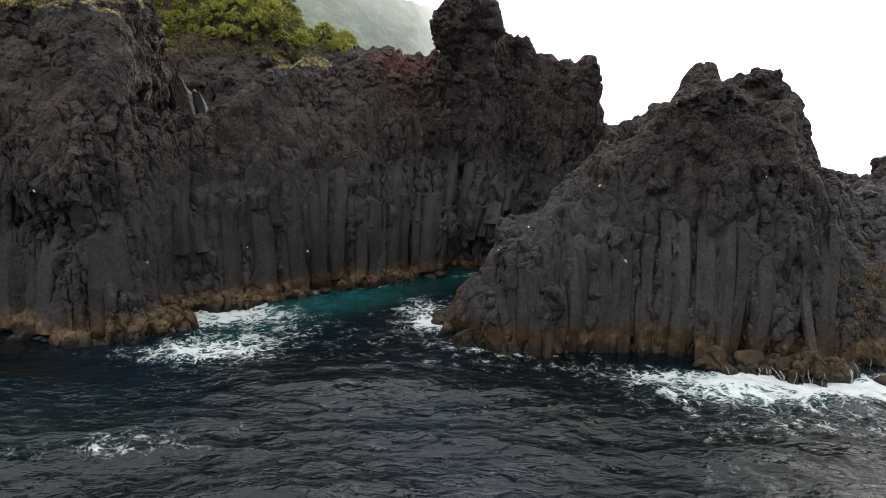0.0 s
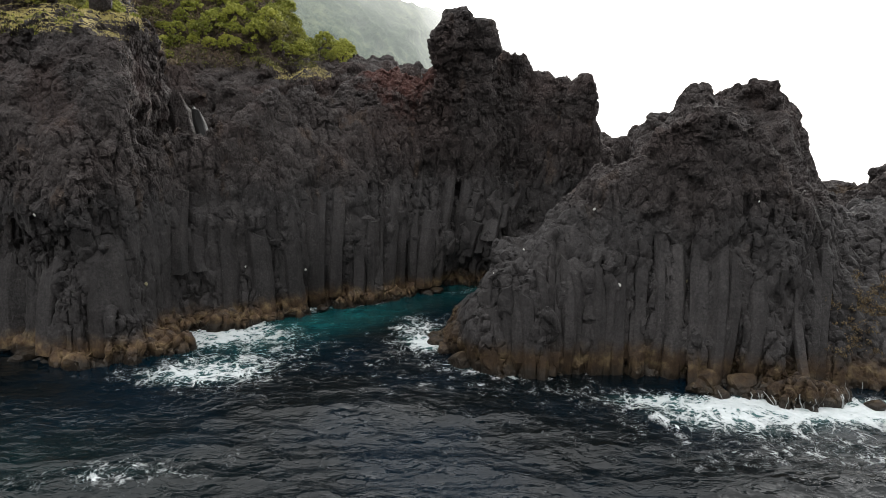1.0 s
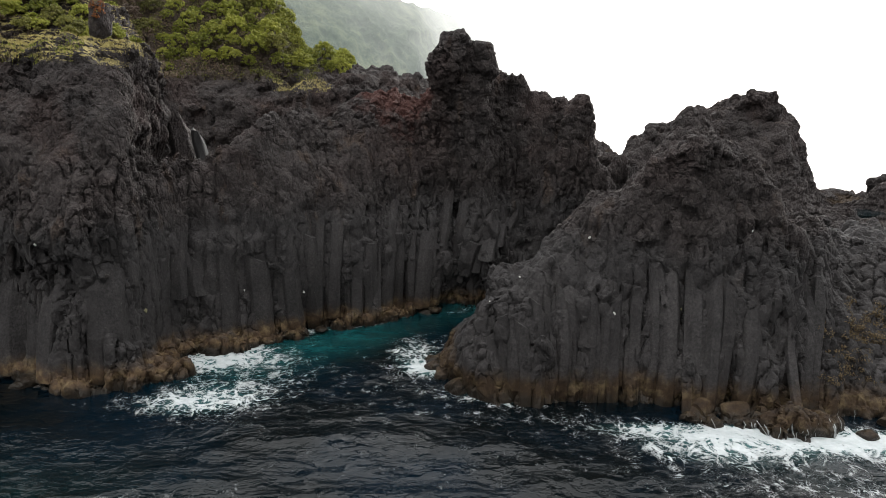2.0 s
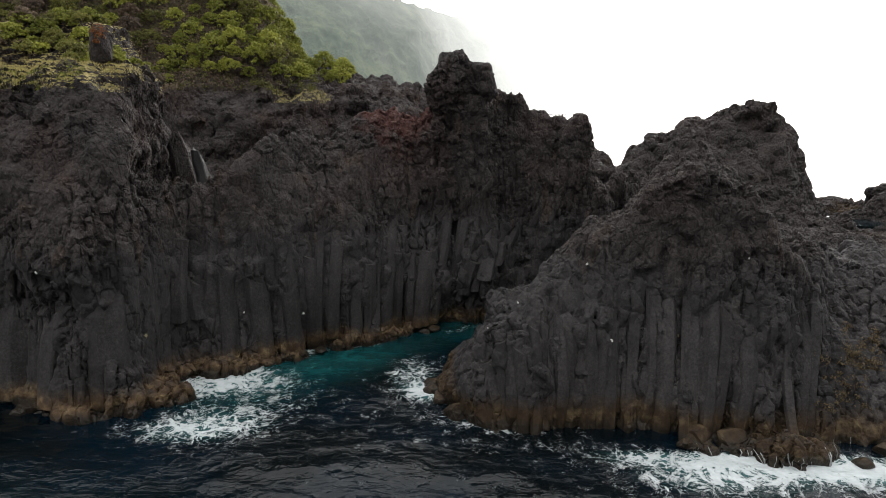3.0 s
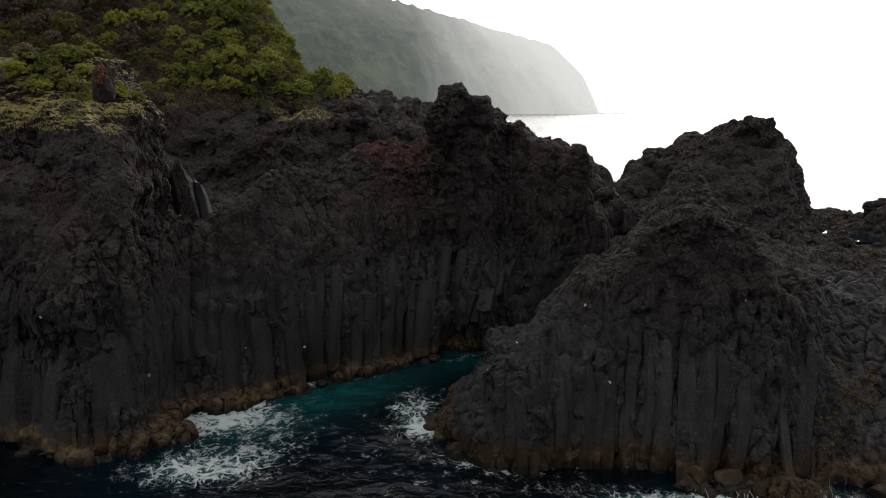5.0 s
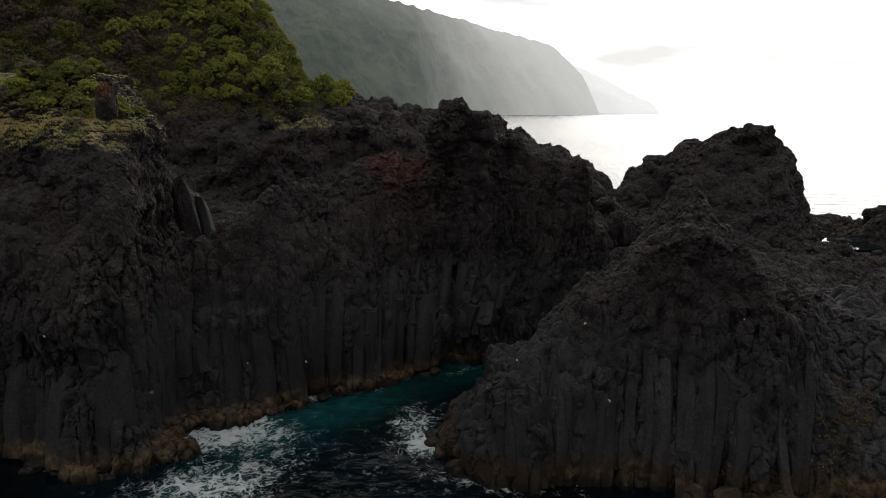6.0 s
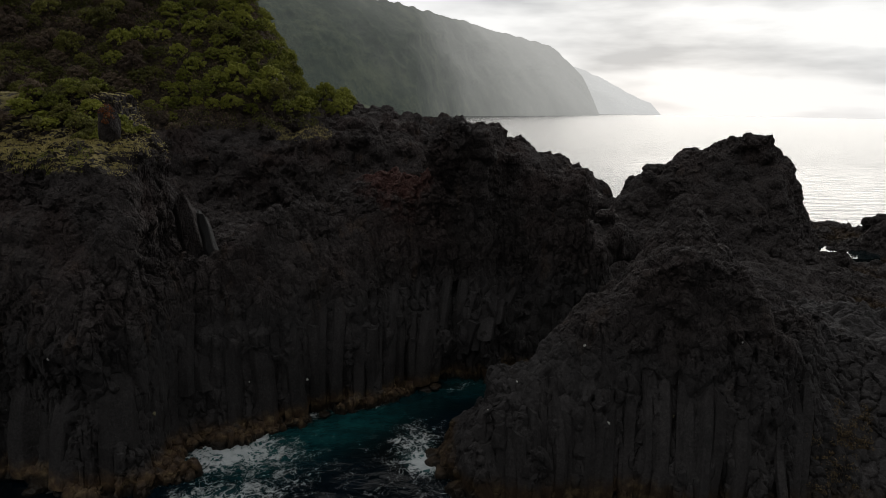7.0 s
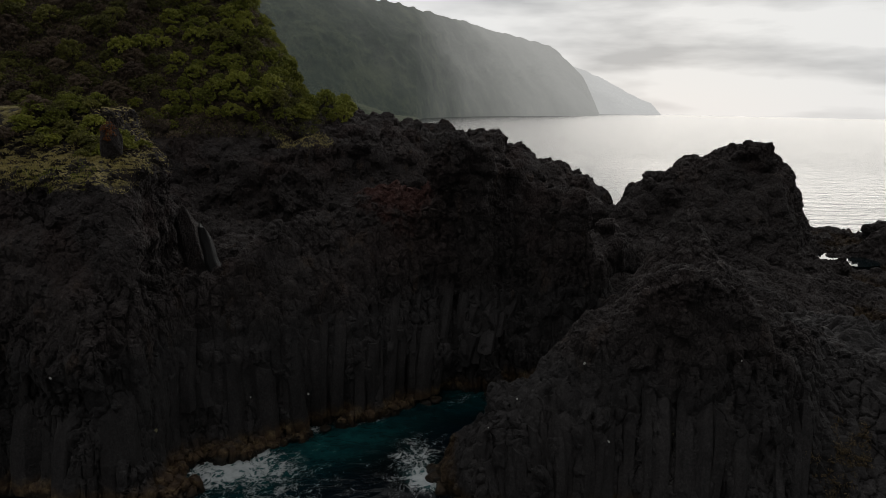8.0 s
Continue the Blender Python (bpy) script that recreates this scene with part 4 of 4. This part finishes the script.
def columns():
    wave = lambda x, k: float(wobble(np.array([x]), k, 3.0)[0])
    row_of_columns(headland, HEAD_T, 0.9, 20.2, lambda x: -0.2, lambda x: min(6.2, 0.8 * float(HEAD_CREST_Z(x))) + 1.0 * wave(x, 71), lambda x: 0.015 * (x - 8), (0.3, 0.43), 4, 0.3, 0.5)
    row_of_columns(cliff, CLIFF_T, -15.3, -8.0, lambda x: 3.2 if x < -13.0 else 0.1, lambda x: 7.2 + 1.0 * wave(x, 72), lambda x: -0.05, (0.4, 0.62), 5, 0.45, 0.8)
    row_of_columns(cliff, CLIFF_T, -25, -16.4, lambda x: 0.1, lambda x: 6.6 + 1.2 * wave(x, 73), lambda x: -0.03, (0.6, 1.0), 6, 0.7, 0.8)
    row_of_columns(cliff, CLIFF_T, -8.0, 8.8, lambda x: max(0.5, float(HANG_Z(x)) + 0.3), lambda x: 8.2 + 1.6 * wave(x, 74), lambda x: 0.04 + 0.3 * max(0.0, min(1.0, (x + 2) / 8)), (0.36, 0.6), 7, 0.5, 1.2)


columns()


# ---- boulders in the surf ----
def boulder(name, at, size, seed, material, label, category="boulder", group="", flat=0.75, column=False):
    bm = bmesh.new()
    bmesh.ops.create_icosphere(bm, subdivisions=3, radius=1.0)
    rng = np.random.RandomState(seed)
    stretch = 1 + 0.35 * (rng.rand(3) - 0.5)
    p = np.array([v.co[:] for v in bm.verts])
    if column:
        p[:, :2] *= ((1 - np.clip(np.abs(p[:, 2]), 0, 0.999) ** 6) ** (1 / 6) / np.sqrt(1.0001 - np.clip(np.abs(p[:, 2]), 0, 0.999) ** 2))[:, None]
    for _ in range(9):
        d = rng.normal(size=3)
        d /= np.linalg.norm(d)
        cut = rng.uniform(0.55, 0.85)
        over = np.maximum(p @ d - cut, 0)
        p -= over[:, None] * d * 0.9
    p *= (1 + 0.10 * fbm(p * 1.7 + seed, 400, 3))[:, None]
    p = p * stretch * size * np.array([1, 1, flat])
    for v, c in zip(bm.verts, p):
        v.co = c
    me = bpy.data.meshes.new(name)
    bm.to_mesh(me)
    bm.free()
    me.materials.append(material)
    ob = new(name, me)
    ob.matrix_world = pose(*at, 0, 0, seed * 47 % 360)
    return tagged(ob, label, category, group)


def surf_boulders():
    rng = random.Random(11)
    for k in range(26):
        x = rng.uniform(12.5, 26)
        y = float(HEAD_FOOT(x)) - rng.uniform(-0.4, 1.9) * math.exp(-((x - 20) / 7) ** 2)
        boulder("surf_boulder", (x, y, rng.uniform(-0.25, 0.25)), rng.uniform(0.45, 1.0), 500 + k, M_BOULDER, "brown weed-covered boulder in the surf below the columns", group="surf boulders")
    for k in range(16):
        x = rng.uniform(-22, -15.2)
        y = float(CLIFF_FOOT(x)) - rng.uniform(-0.3, 0.5)
        boulder("surf_boulder", (x, y, rng.uniform(-0.3, 0.1)), rng.uniform(0.35, 0.75), 540 + k, M_BOULDER, "small brown tidal boulder at the cliff foot", group="surf boulders")
    for k in range(22):
        x = rng.uniform(-14.5, 5)
        y = float(CLIFF_FOOT(x)) - rng.uniform(-0.6, 0.6)
        boulder("surf_boulder", (x, y, rng.uniform(-0.2, 0.15)), rng.uniform(0.25, 0.5), 570 + k, M_BOULDER, "yellowish barnacled rock on the inlet ledge", group="surf boulders", flat=0.55)
    for k in range(6):
        x = 0.6 + rng.uniform(-0.7, 1.5)
        y = float(HEAD_FOOT(x)) - rng.uniform(-0.5, 0.6)
        boulder("surf_boulder", (x, y, rng.uniform(-0.2, 0.2)), rng.uniform(0.4, 0.8), 610 + k, M_BOULDER, "brown tidal boulder at the headland's tip", group="surf boulders")


surf_boulders()


# ---- scrub on the hillside ----
def leaf_quads(rng, centres, radii, count, size):
    """Small leaf sprays over lumps: two crossed quads each."""
    total = len(centres) * count
    d = rng.normal(size=(total, 3))
    d[:, 2] = np.abs(d[:, 2]) * 0.9 - 0.25
    d /= np.linalg.norm(d, axis=1)[:, None]
    p = np.repeat(centres, count, 0) + d * np.repeat(radii, count)[:, None] * rng.uniform(0.82, 1.08, (total, 1))
    a = np.cross(d, rng.normal(size=(total, 3)))
    a /= np.linalg.norm(a, axis=1)[:, None]
    b = np.cross(d, a) * rng.uniform(0.7, 1.0, (total, 1)) + d * rng.uniform(-0.5, 0.5, (total, 1))
    s = size * rng.uniform(0.6, 1.3, (total, 1))
    verts = np.stack([p - a * s, p + b * s * 0.8, p + a * s, p - b * s * 0.8], 1).reshape(-1, 3)
    return verts, np.arange(total * 4).reshape(-1, 4)


def shrub(seed, leaf, label, lobes=58, size=0.085, count=34):
    rng = np.random.RandomState(seed)
    root = tagged(new("shrub"), label, "shrub", "scrub on the hillside")
    ang = np.arange(lobes) * 2.4 + rng.uniform(-0.5, 0.5, lobes)
    rad = np.sqrt((np.arange(lobes) + 0.5) / lobes) * 1.2
    centres = np.stack([np.cos(ang) * rad, np.sin(ang) * rad, 0.15 + 1.25 * np.sqrt(np.clip(1.05 - (rad / 1.25) ** 2, 0, 1)) + rng.uniform(-0.22, 0.28, lobes)], 1)
    radii = rng.uniform(0.12, 0.3, lobes)
    v, f = leaf_quads(rng, centres, radii, count, size)
    crown = new("crown", mesh_of("crown", v, f, leaf, False))
    crown.parent = root
    bm = bmesh.new()
    for k in range(5):
        tip = Vector(centres[k])
        base = Vector((rng.uniform(-0.15, 0.15), rng.uniform(-0.15, 0.15), -0.5))
        mid = base.lerp(tip, 0.5) + Vector((rng.uniform(-0.2, 0.2), rng.uniform(-0.2, 0.2), 0))
        for a, b, ra, rb in ((base, mid, 0.07, 0.05), (mid, tip, 0.05, 0.02)):
            m = Matrix.Translation((a + b) / 2) @ (b - a).to_track_quat("Z", "Y").to_matrix().to_4x4()
            bmesh.ops.create_cone(bm, cap_ends=True, segments=5, radius1=ra, radius2=rb, depth=(b - a).length, matrix=m)
    part("trunk", bm, M_BARK, root)
    return root


GREEN = [shrub(700 + k, M_LEAF_GREEN, "bright green rounded evergreen shrub on the steep slope") for k in range(3)]
DARK = [shrub(710 + k, M_LEAF_DARK, "dark olive heath shrub on the steep slope") for k in range(3)]
DRY = [shrub(720 + k, M_LEAF_DRY, "grey-brown half-dry shrub on the steep slope") for k in range(2)]


def scrub():
    rng = random.Random(21)
    placed, tries = [], 0
    while len(placed) < 300 and tries < 9000:
        tries += 1
        x, y = (rng.uniform(-36, -15.5), rng.uniform(79, 116)) if rng.random() < 0.5 else (rng.uniform(-78, -22), rng.uniform(66, 112))
        if x / (y + 0.001) < -0.78 or (x > -26 and y < 79):
            continue
        g = ground(HILL_T, x, y)
        if g is None or g.z < (19.4 if x > -26 else 20.2 if x > -34 else 18.6) or g.z > 42:
            continue
        near = 1.7 if y < 84 else 2.2
        if any((g - p).length < near for p in placed):
            continue
        placed.append(g)
        bright = x + 0.25 * (y - 84) > -37 - 4 * rng.random()
        pick = rng.random()
        kind = (GREEN if pick < 0.86 else DARK) if bright else (GREEN if pick < 0.14 else DARK if pick < 0.58 else DRY)
        s = rng.uniform(0.7, 1.5) * (1.0 if y > 84 else 0.75)
        ob = copy_thing(rng.choice(kind), pose(g.x, g.y, g.z - 0.15, 32, 0, 0) @ pose(0, 0, 0, rng.uniform(-8, 8), rng.uniform(-8, 8), rng.uniform(0, 360)))
        ob.scale = (s, s, s * rng.uniform(0.8, 1.1))


scrub()


def bank_scrub():
    """Low bushes on the bank behind the grass of the buttress."""
    rng = random.Random(29)
    for k in range(64):
        x, y = rng.uniform(-29, -21.4), rng.uniform(40.7, 46.5)
        g = ground(CLIFF_T, x, y)
        if g is None or g.z < 17.4:
            continue
        kind = GREEN if rng.random() < 0.55 else DARK if rng.random() < 0.6 else DRY
        ob = copy_thing(rng.choice(kind), pose(g.x, g.y, g.z - 0.1, 15, 0, rng.uniform(0, 360)))
        s = rng.uniform(0.35, 0.75)
        ob.scale = (s, s, s * rng.uniform(0.8, 1.1))
        ob["label"] = {0: "low bright green bush on the bank behind the grass", 1: "low dark olive bush on the bank behind the grass"}.get(0 if kind is GREEN else 1 if kind is DARK else 2, "low grey-brown bush on the bank behind the grass")
    g = ground(CLIFF_T, -21.8, 38.5)
    ob = copy_thing(DARK[0], pose(g.x, g.y, g.z - 0.05))
    ob.scale = (0.4, 0.4, 0.45)
    ob["label"] = "small dark heath bush standing alone in dry grass"


bank_scrub()
for ob in GREEN + DARK + DRY:
    g = ground(HILL_T, ob["label"].count("a") * -3.0 - 40 - 3 * (GREEN + DARK + DRY).index(ob), 104)
    ob.matrix_world = pose(g.x, g.y, g.z - 0.1)


# ---- dry grass on the buttress ----
def grass(name, tree, spots, label, seed, leaf, height=0.11):
    rng = np.random.RandomState(seed)
    verts, faces = [], []
    for x0, x1, y0, y1, z_least, count in spots:
        for _ in range(count):
            x, y = rng.uniform(x0, x1), rng.uniform(y0, y1)
            if vnoise(np.array([[x * 0.35, y * 0.35, 0.5]]), seed)[0] < -0.6:
                continue
            g = ground(tree, x, y)
            if g is None or g.z < z_least:
                continue
            for _ in range(4):
                a, h = rng.uniform(0, 6.28), height * rng.uniform(0.5, 1.3)
                w = 0.02
                bend = rng.normal(size=2) * 0.28 * h
                o = np.array([g.x, g.y, g.z - 0.05]) + np.array([*rng.normal(size=2) * 0.12, 0])
                side = np.array([math.cos(a) * w, math.sin(a) * w, 0])
                k = len(verts)
                verts += [o - side, o + side, o + np.array([*bend, h])]
                faces.append((k, k + 1, k + 2))
    ob = new(name, mesh_of(name, np.array(verts), np.array(faces), leaf, False))
    return tagged(ob, label, "grass", kind="stuff")


grass("dry_grass", CLIFF_T, [(-31, -20.5, 34.8, 40.3, 16.9, 9000), (-20.8, -18.2, 35.2, 40.5, 16.7, 1800), (-23.5, -21, 48, 51, 14.2, 250)], "yellow dry grass on top of the buttress", 800, M_GRASS)
grass("green_grass", CLIFF_T, [(-24.5, -22, 35.2, 37.5, 16.6, 260), (-21.5, -20.4, 36, 37.5, 16.6, 120)], "patches of green grass among the dry grass", 805, M_LEAF_GREEN, 0.18)
grass("rim_grass", HILL_T, [(-22, -15, 81, 86, 16.2, 900), (-44, -36, 66, 76, 17, 600)], "tuft of dry grass along the lava rim", 810, M_GRASS, 0.3)


# ---- lava pillar on the grass ----
def pillar():
    g = ground(CLIFF_T, -20.4, 39.3)
    rng = np.random.RandomState(31)
    rock = boulder("rock", (0, 0, 0), 0.66, 640, M_CLIFF, "", "", flat=2.0, column=True)
    root = tagged(new("lava_pillar"), "dark lava pillar with rusty dry ferns on its top", "rock pillar")
    root.matrix_world = pose(g.x, g.y, g.z + 1.0, 0, 4, 0)
    rock.parent = root
    c = np.array([[0.0, -0.1, 1.1], [-0.2, -0.2, 0.9], [0.2, -0.35, 0.7], [0.05, -0.5, 0.4]])
    v, f = leaf_quads(rng, c, np.array([0.4, 0.32, 0.3, 0.2]), 90, 0.06)
    ferns = new("ferns", mesh_of("ferns", v, f, M_FERN, False))
    ferns.parent = root


M_FERN = leaf_material("ferns_rusty", (0.10, 0.035, 0.012), (0.22, 0.085, 0.025), (0.36, 0.16, 0.05))
pillar()


# ---- low growth between the shrubs ----
def undergrowth():
    rng = np.random.RandomState(77)
    for name, leaf, label, count, lo, hi in (("undergrowth", M_LEAF_DRY, "brown bracken and litter between the shrubs", 2600, -80, -26),
                                             ("green_undergrowth", M_LEAF_DARK, "low green undergrowth between the shrubs", 3000, -80, -18)):
        centres = []
        for _ in range(count * 4):
            x, y = rng.uniform(lo, hi), rng.uniform(66, 112)
            if len(centres) >= count or x / y < -0.76 or (x > -26 and y < 78):
                continue
            g = ground(HILL_T, x, y)
            if g is not None and 17.4 < g.z < 40:
                centres.append((g.x, g.y, g.z + 0.1))
        v, f = leaf_quads(rng, np.array(centres), rng.uniform(0.35, 0.9, len(centres)), 26, 0.11)
        tagged(new(name, mesh_of(name, v, f, leaf, False)), label, "undergrowth", kind="stuff")


undergrowth()

# ---- slabs in the gully ----
def leaning_slab(low, high, wide, thick, seed, material, label):
    """An angular slab of lava from its foot to its broken top, five-sided and tapering."""
    rng = random.Random(seed)
    low, high = Vector(low), Vector(high)
    bm = bmesh.new()
    outline = [(-0.5, -0.2), (-0.15, -0.5), (0.45, -0.4), (0.5, 0.4), (-0.4, 0.5)]
    rings = []
    for k in range(6):
        t = k / 5
        c = low.lerp(high, t) + Vector((rng.uniform(-0.08, 0.08), rng.uniform(-0.08, 0.08), 0))
        size = 1.0 - 0.35 * t + rng.uniform(-0.07, 0.07)
        rings.append([bm.verts.new(c + Vector((a * wide * size + rng.uniform(-0.08, 0.08), b * thick * size, rng.uniform(-0.25, 0.25) * (1 + 2 * (k == 5))))) for a, b in outline])
    for r0, r1 in zip(rings, rings[1:]):
        for k in range(5):
            bm.faces.new((r0[k], r0[(k + 1) % 5], r1[(k + 1) % 5], r1[k]))
    bm.faces.new(rings[-1])
    bm.faces.new(rings[0][::-1])
    bmesh.ops.bevel(bm, geom=list(bm.edges), offset=0.07, segments=1, affect="EDGES")
    me = bpy.data.meshes.new("slab_boulder")
    bm.normal_update()
    bm.to_mesh(me)
    bm.free()
    me.materials.append(material)
    return tagged(new("slab_boulder", me), label, "boulder")


leaning_slab((-18.3, 46.9, 8.5), (-20.2, 48.2, 13.6), 2.2, 2.0, 655, M_MOUND, "tall dark slab of lava leaning in the gully")
leaning_slab((-16.9, 46.2, 8.5), (-18.0, 46.6, 12.6), 1.2, 1.1, 658, M_COLUMN, "smooth grey flake of lava leaning on the tall slab")


# ---- dry plants on the scree of the headland ----
def scree_plants():
    rng = np.random.RandomState(91)
    centres = []
    while len(centres) < 130:
        x, z = rng.uniform(20.0, 24.5), rng.uniform(1.6, 5.2)
        y = front(HEAD_T, x, z)
        if y is not None and vnoise(np.array([[x * 0.8, z * 0.8, 4.4]]), 92)[0] > -0.2:
            centres.append((x, y, z))
        elif y is None:
            break
    v, f = leaf_quads(rng, np.array(centres), rng.uniform(0.12, 0.32, len(centres)), 30, 0.045)
    tagged(new("scree_plants", mesh_of("scree_plants", v, f, M_SCREE, False)), "dry brown plants on the scree above the surf", "plants", kind="stuff")


M_SCREE = leaf_material("leaves_scree", (0.06, 0.040, 0.022), (0.12, 0.085, 0.045), (0.22, 0.17, 0.09))
scree_plants()


# ---- bird lime and lichen on the rock ----
def splat(tree, parent, x, z, size, material, seed, name):
    y = front(tree, x, z)
    if y is None:
        return
    hit = tree.find_nearest(Vector((x, y, z)))
    n = hit[1] if hit[1].y < 0 else -hit[1]
    rng = random.Random(seed)
    bm = bmesh.new()
    m = n.to_track_quat("Z", "Y").to_matrix().to_4x4()
    rim = [m @ Vector((math.cos(a * 0.698) * size * rng.uniform(0.3, 0.8), math.sin(a * 0.698) * size * rng.uniform(0.3, 1.2), 0.01)) for a in range(9)]
    low = [bm.verts.new(hit[0] + p - n * 0.06) for p in rim]
    top = [bm.verts.new(hit[0] + p * 0.8 + n * 0.05) for p in rim]
    bm.faces.new(top)
    for k in range(9):
        bm.faces.new((low[k], low[(k + 1) % 9], top[(k + 1) % 9], top[k]))
    part(name, bm, material, parent)


M_LIME = plain_material("bird_lime", [(0.3, (0.35, 0.34, 0.32)), (0.7, (0.75, 0.74, 0.70))], 6.0)
M_LICHEN = plain_material("lichen", [(0.3, (0.09, 0.085, 0.05)), (0.7, (0.24, 0.22, 0.13))], 6.0)
for k, (x, z, r) in enumerate(((8.2, 8.25, 0.12), (9.3, 4.7, 0.11), (4.6, 5.9, 0.09), (2.9, 5.0, 0.07), (16.4, 9.0, 0.07))):
    splat(HEAD_T, headland, x, z, r, M_LIME, 900 + k, "bird_lime")
for k, (x, z, r) in enumerate(((13.0, 4.8, 0.13), (6.1, 3.9, 0.1), (7.2, 3.7, 0.1), (12.9, 4.2, 0.08))):
    splat(HEAD_T, headland, x, z, r, M_LICHEN, 910 + k, "lichen")
for k, (x, z, r) in enumerate(((-8.7, 2.8, 0.16), (-20.2, 7.6, 0.12), (-12.0, 3.4, 0.1))):
    splat(CLIFF_T, cliff, x, z, r, M_LIME, 920 + k, "bird_lime")
splat(CLIFF_T, cliff, -16.0, 3.5, 0.16, M_LICHEN, 930, "lichen")


# ---- water running back off the rocks ----
def trickles():
    rng = random.Random(61)
    verts, faces = [], []
    for _ in range(22):
        x, w = rng.gauss(17.5, 2.4), rng.choice([0.01, 0.015, 0.02, 0.03])
        top, z, pts = rng.uniform(0.25, 0.8), 0.0, []
        z = top
        while z > -0.15:
            y = front(HEAD_T, x, z)
            if y is None:
                break
            pts.append((x, y - 0.05, z))
            x += rng.uniform(-0.05, 0.05)
            z -= 0.11
        for a, b in zip(pts, pts[1:]):
            if abs(a[1] - b[1]) > 0.7:
                continue
            k = len(verts)
            verts += [(a[0] - w, a[1], a[2]), (a[0] + w, a[1], a[2]), (b[0] + w, b[1], b[2]), (b[0] - w, b[1], b[2]),
                      (a[0], a[1] - w * 0.7, a[2]), (b[0], b[1] - w * 0.7, b[2])]
            faces += [(k, k + 4, k + 5, k + 3), (k + 4, k + 1, k + 2, k + 5)]
    me = mesh_of("running_water", np.array(verts), np.array(faces), plain_material("white_water", [(0.35, (0.16, 0.17, 0.17)), (0.65, (0.40, 0.42, 0.42))], 4.0, 0.35))
    tagged(new("running_water", me), "white trickles of sea water running off the brown rocks", "running water", kind="stuff")


trickles()
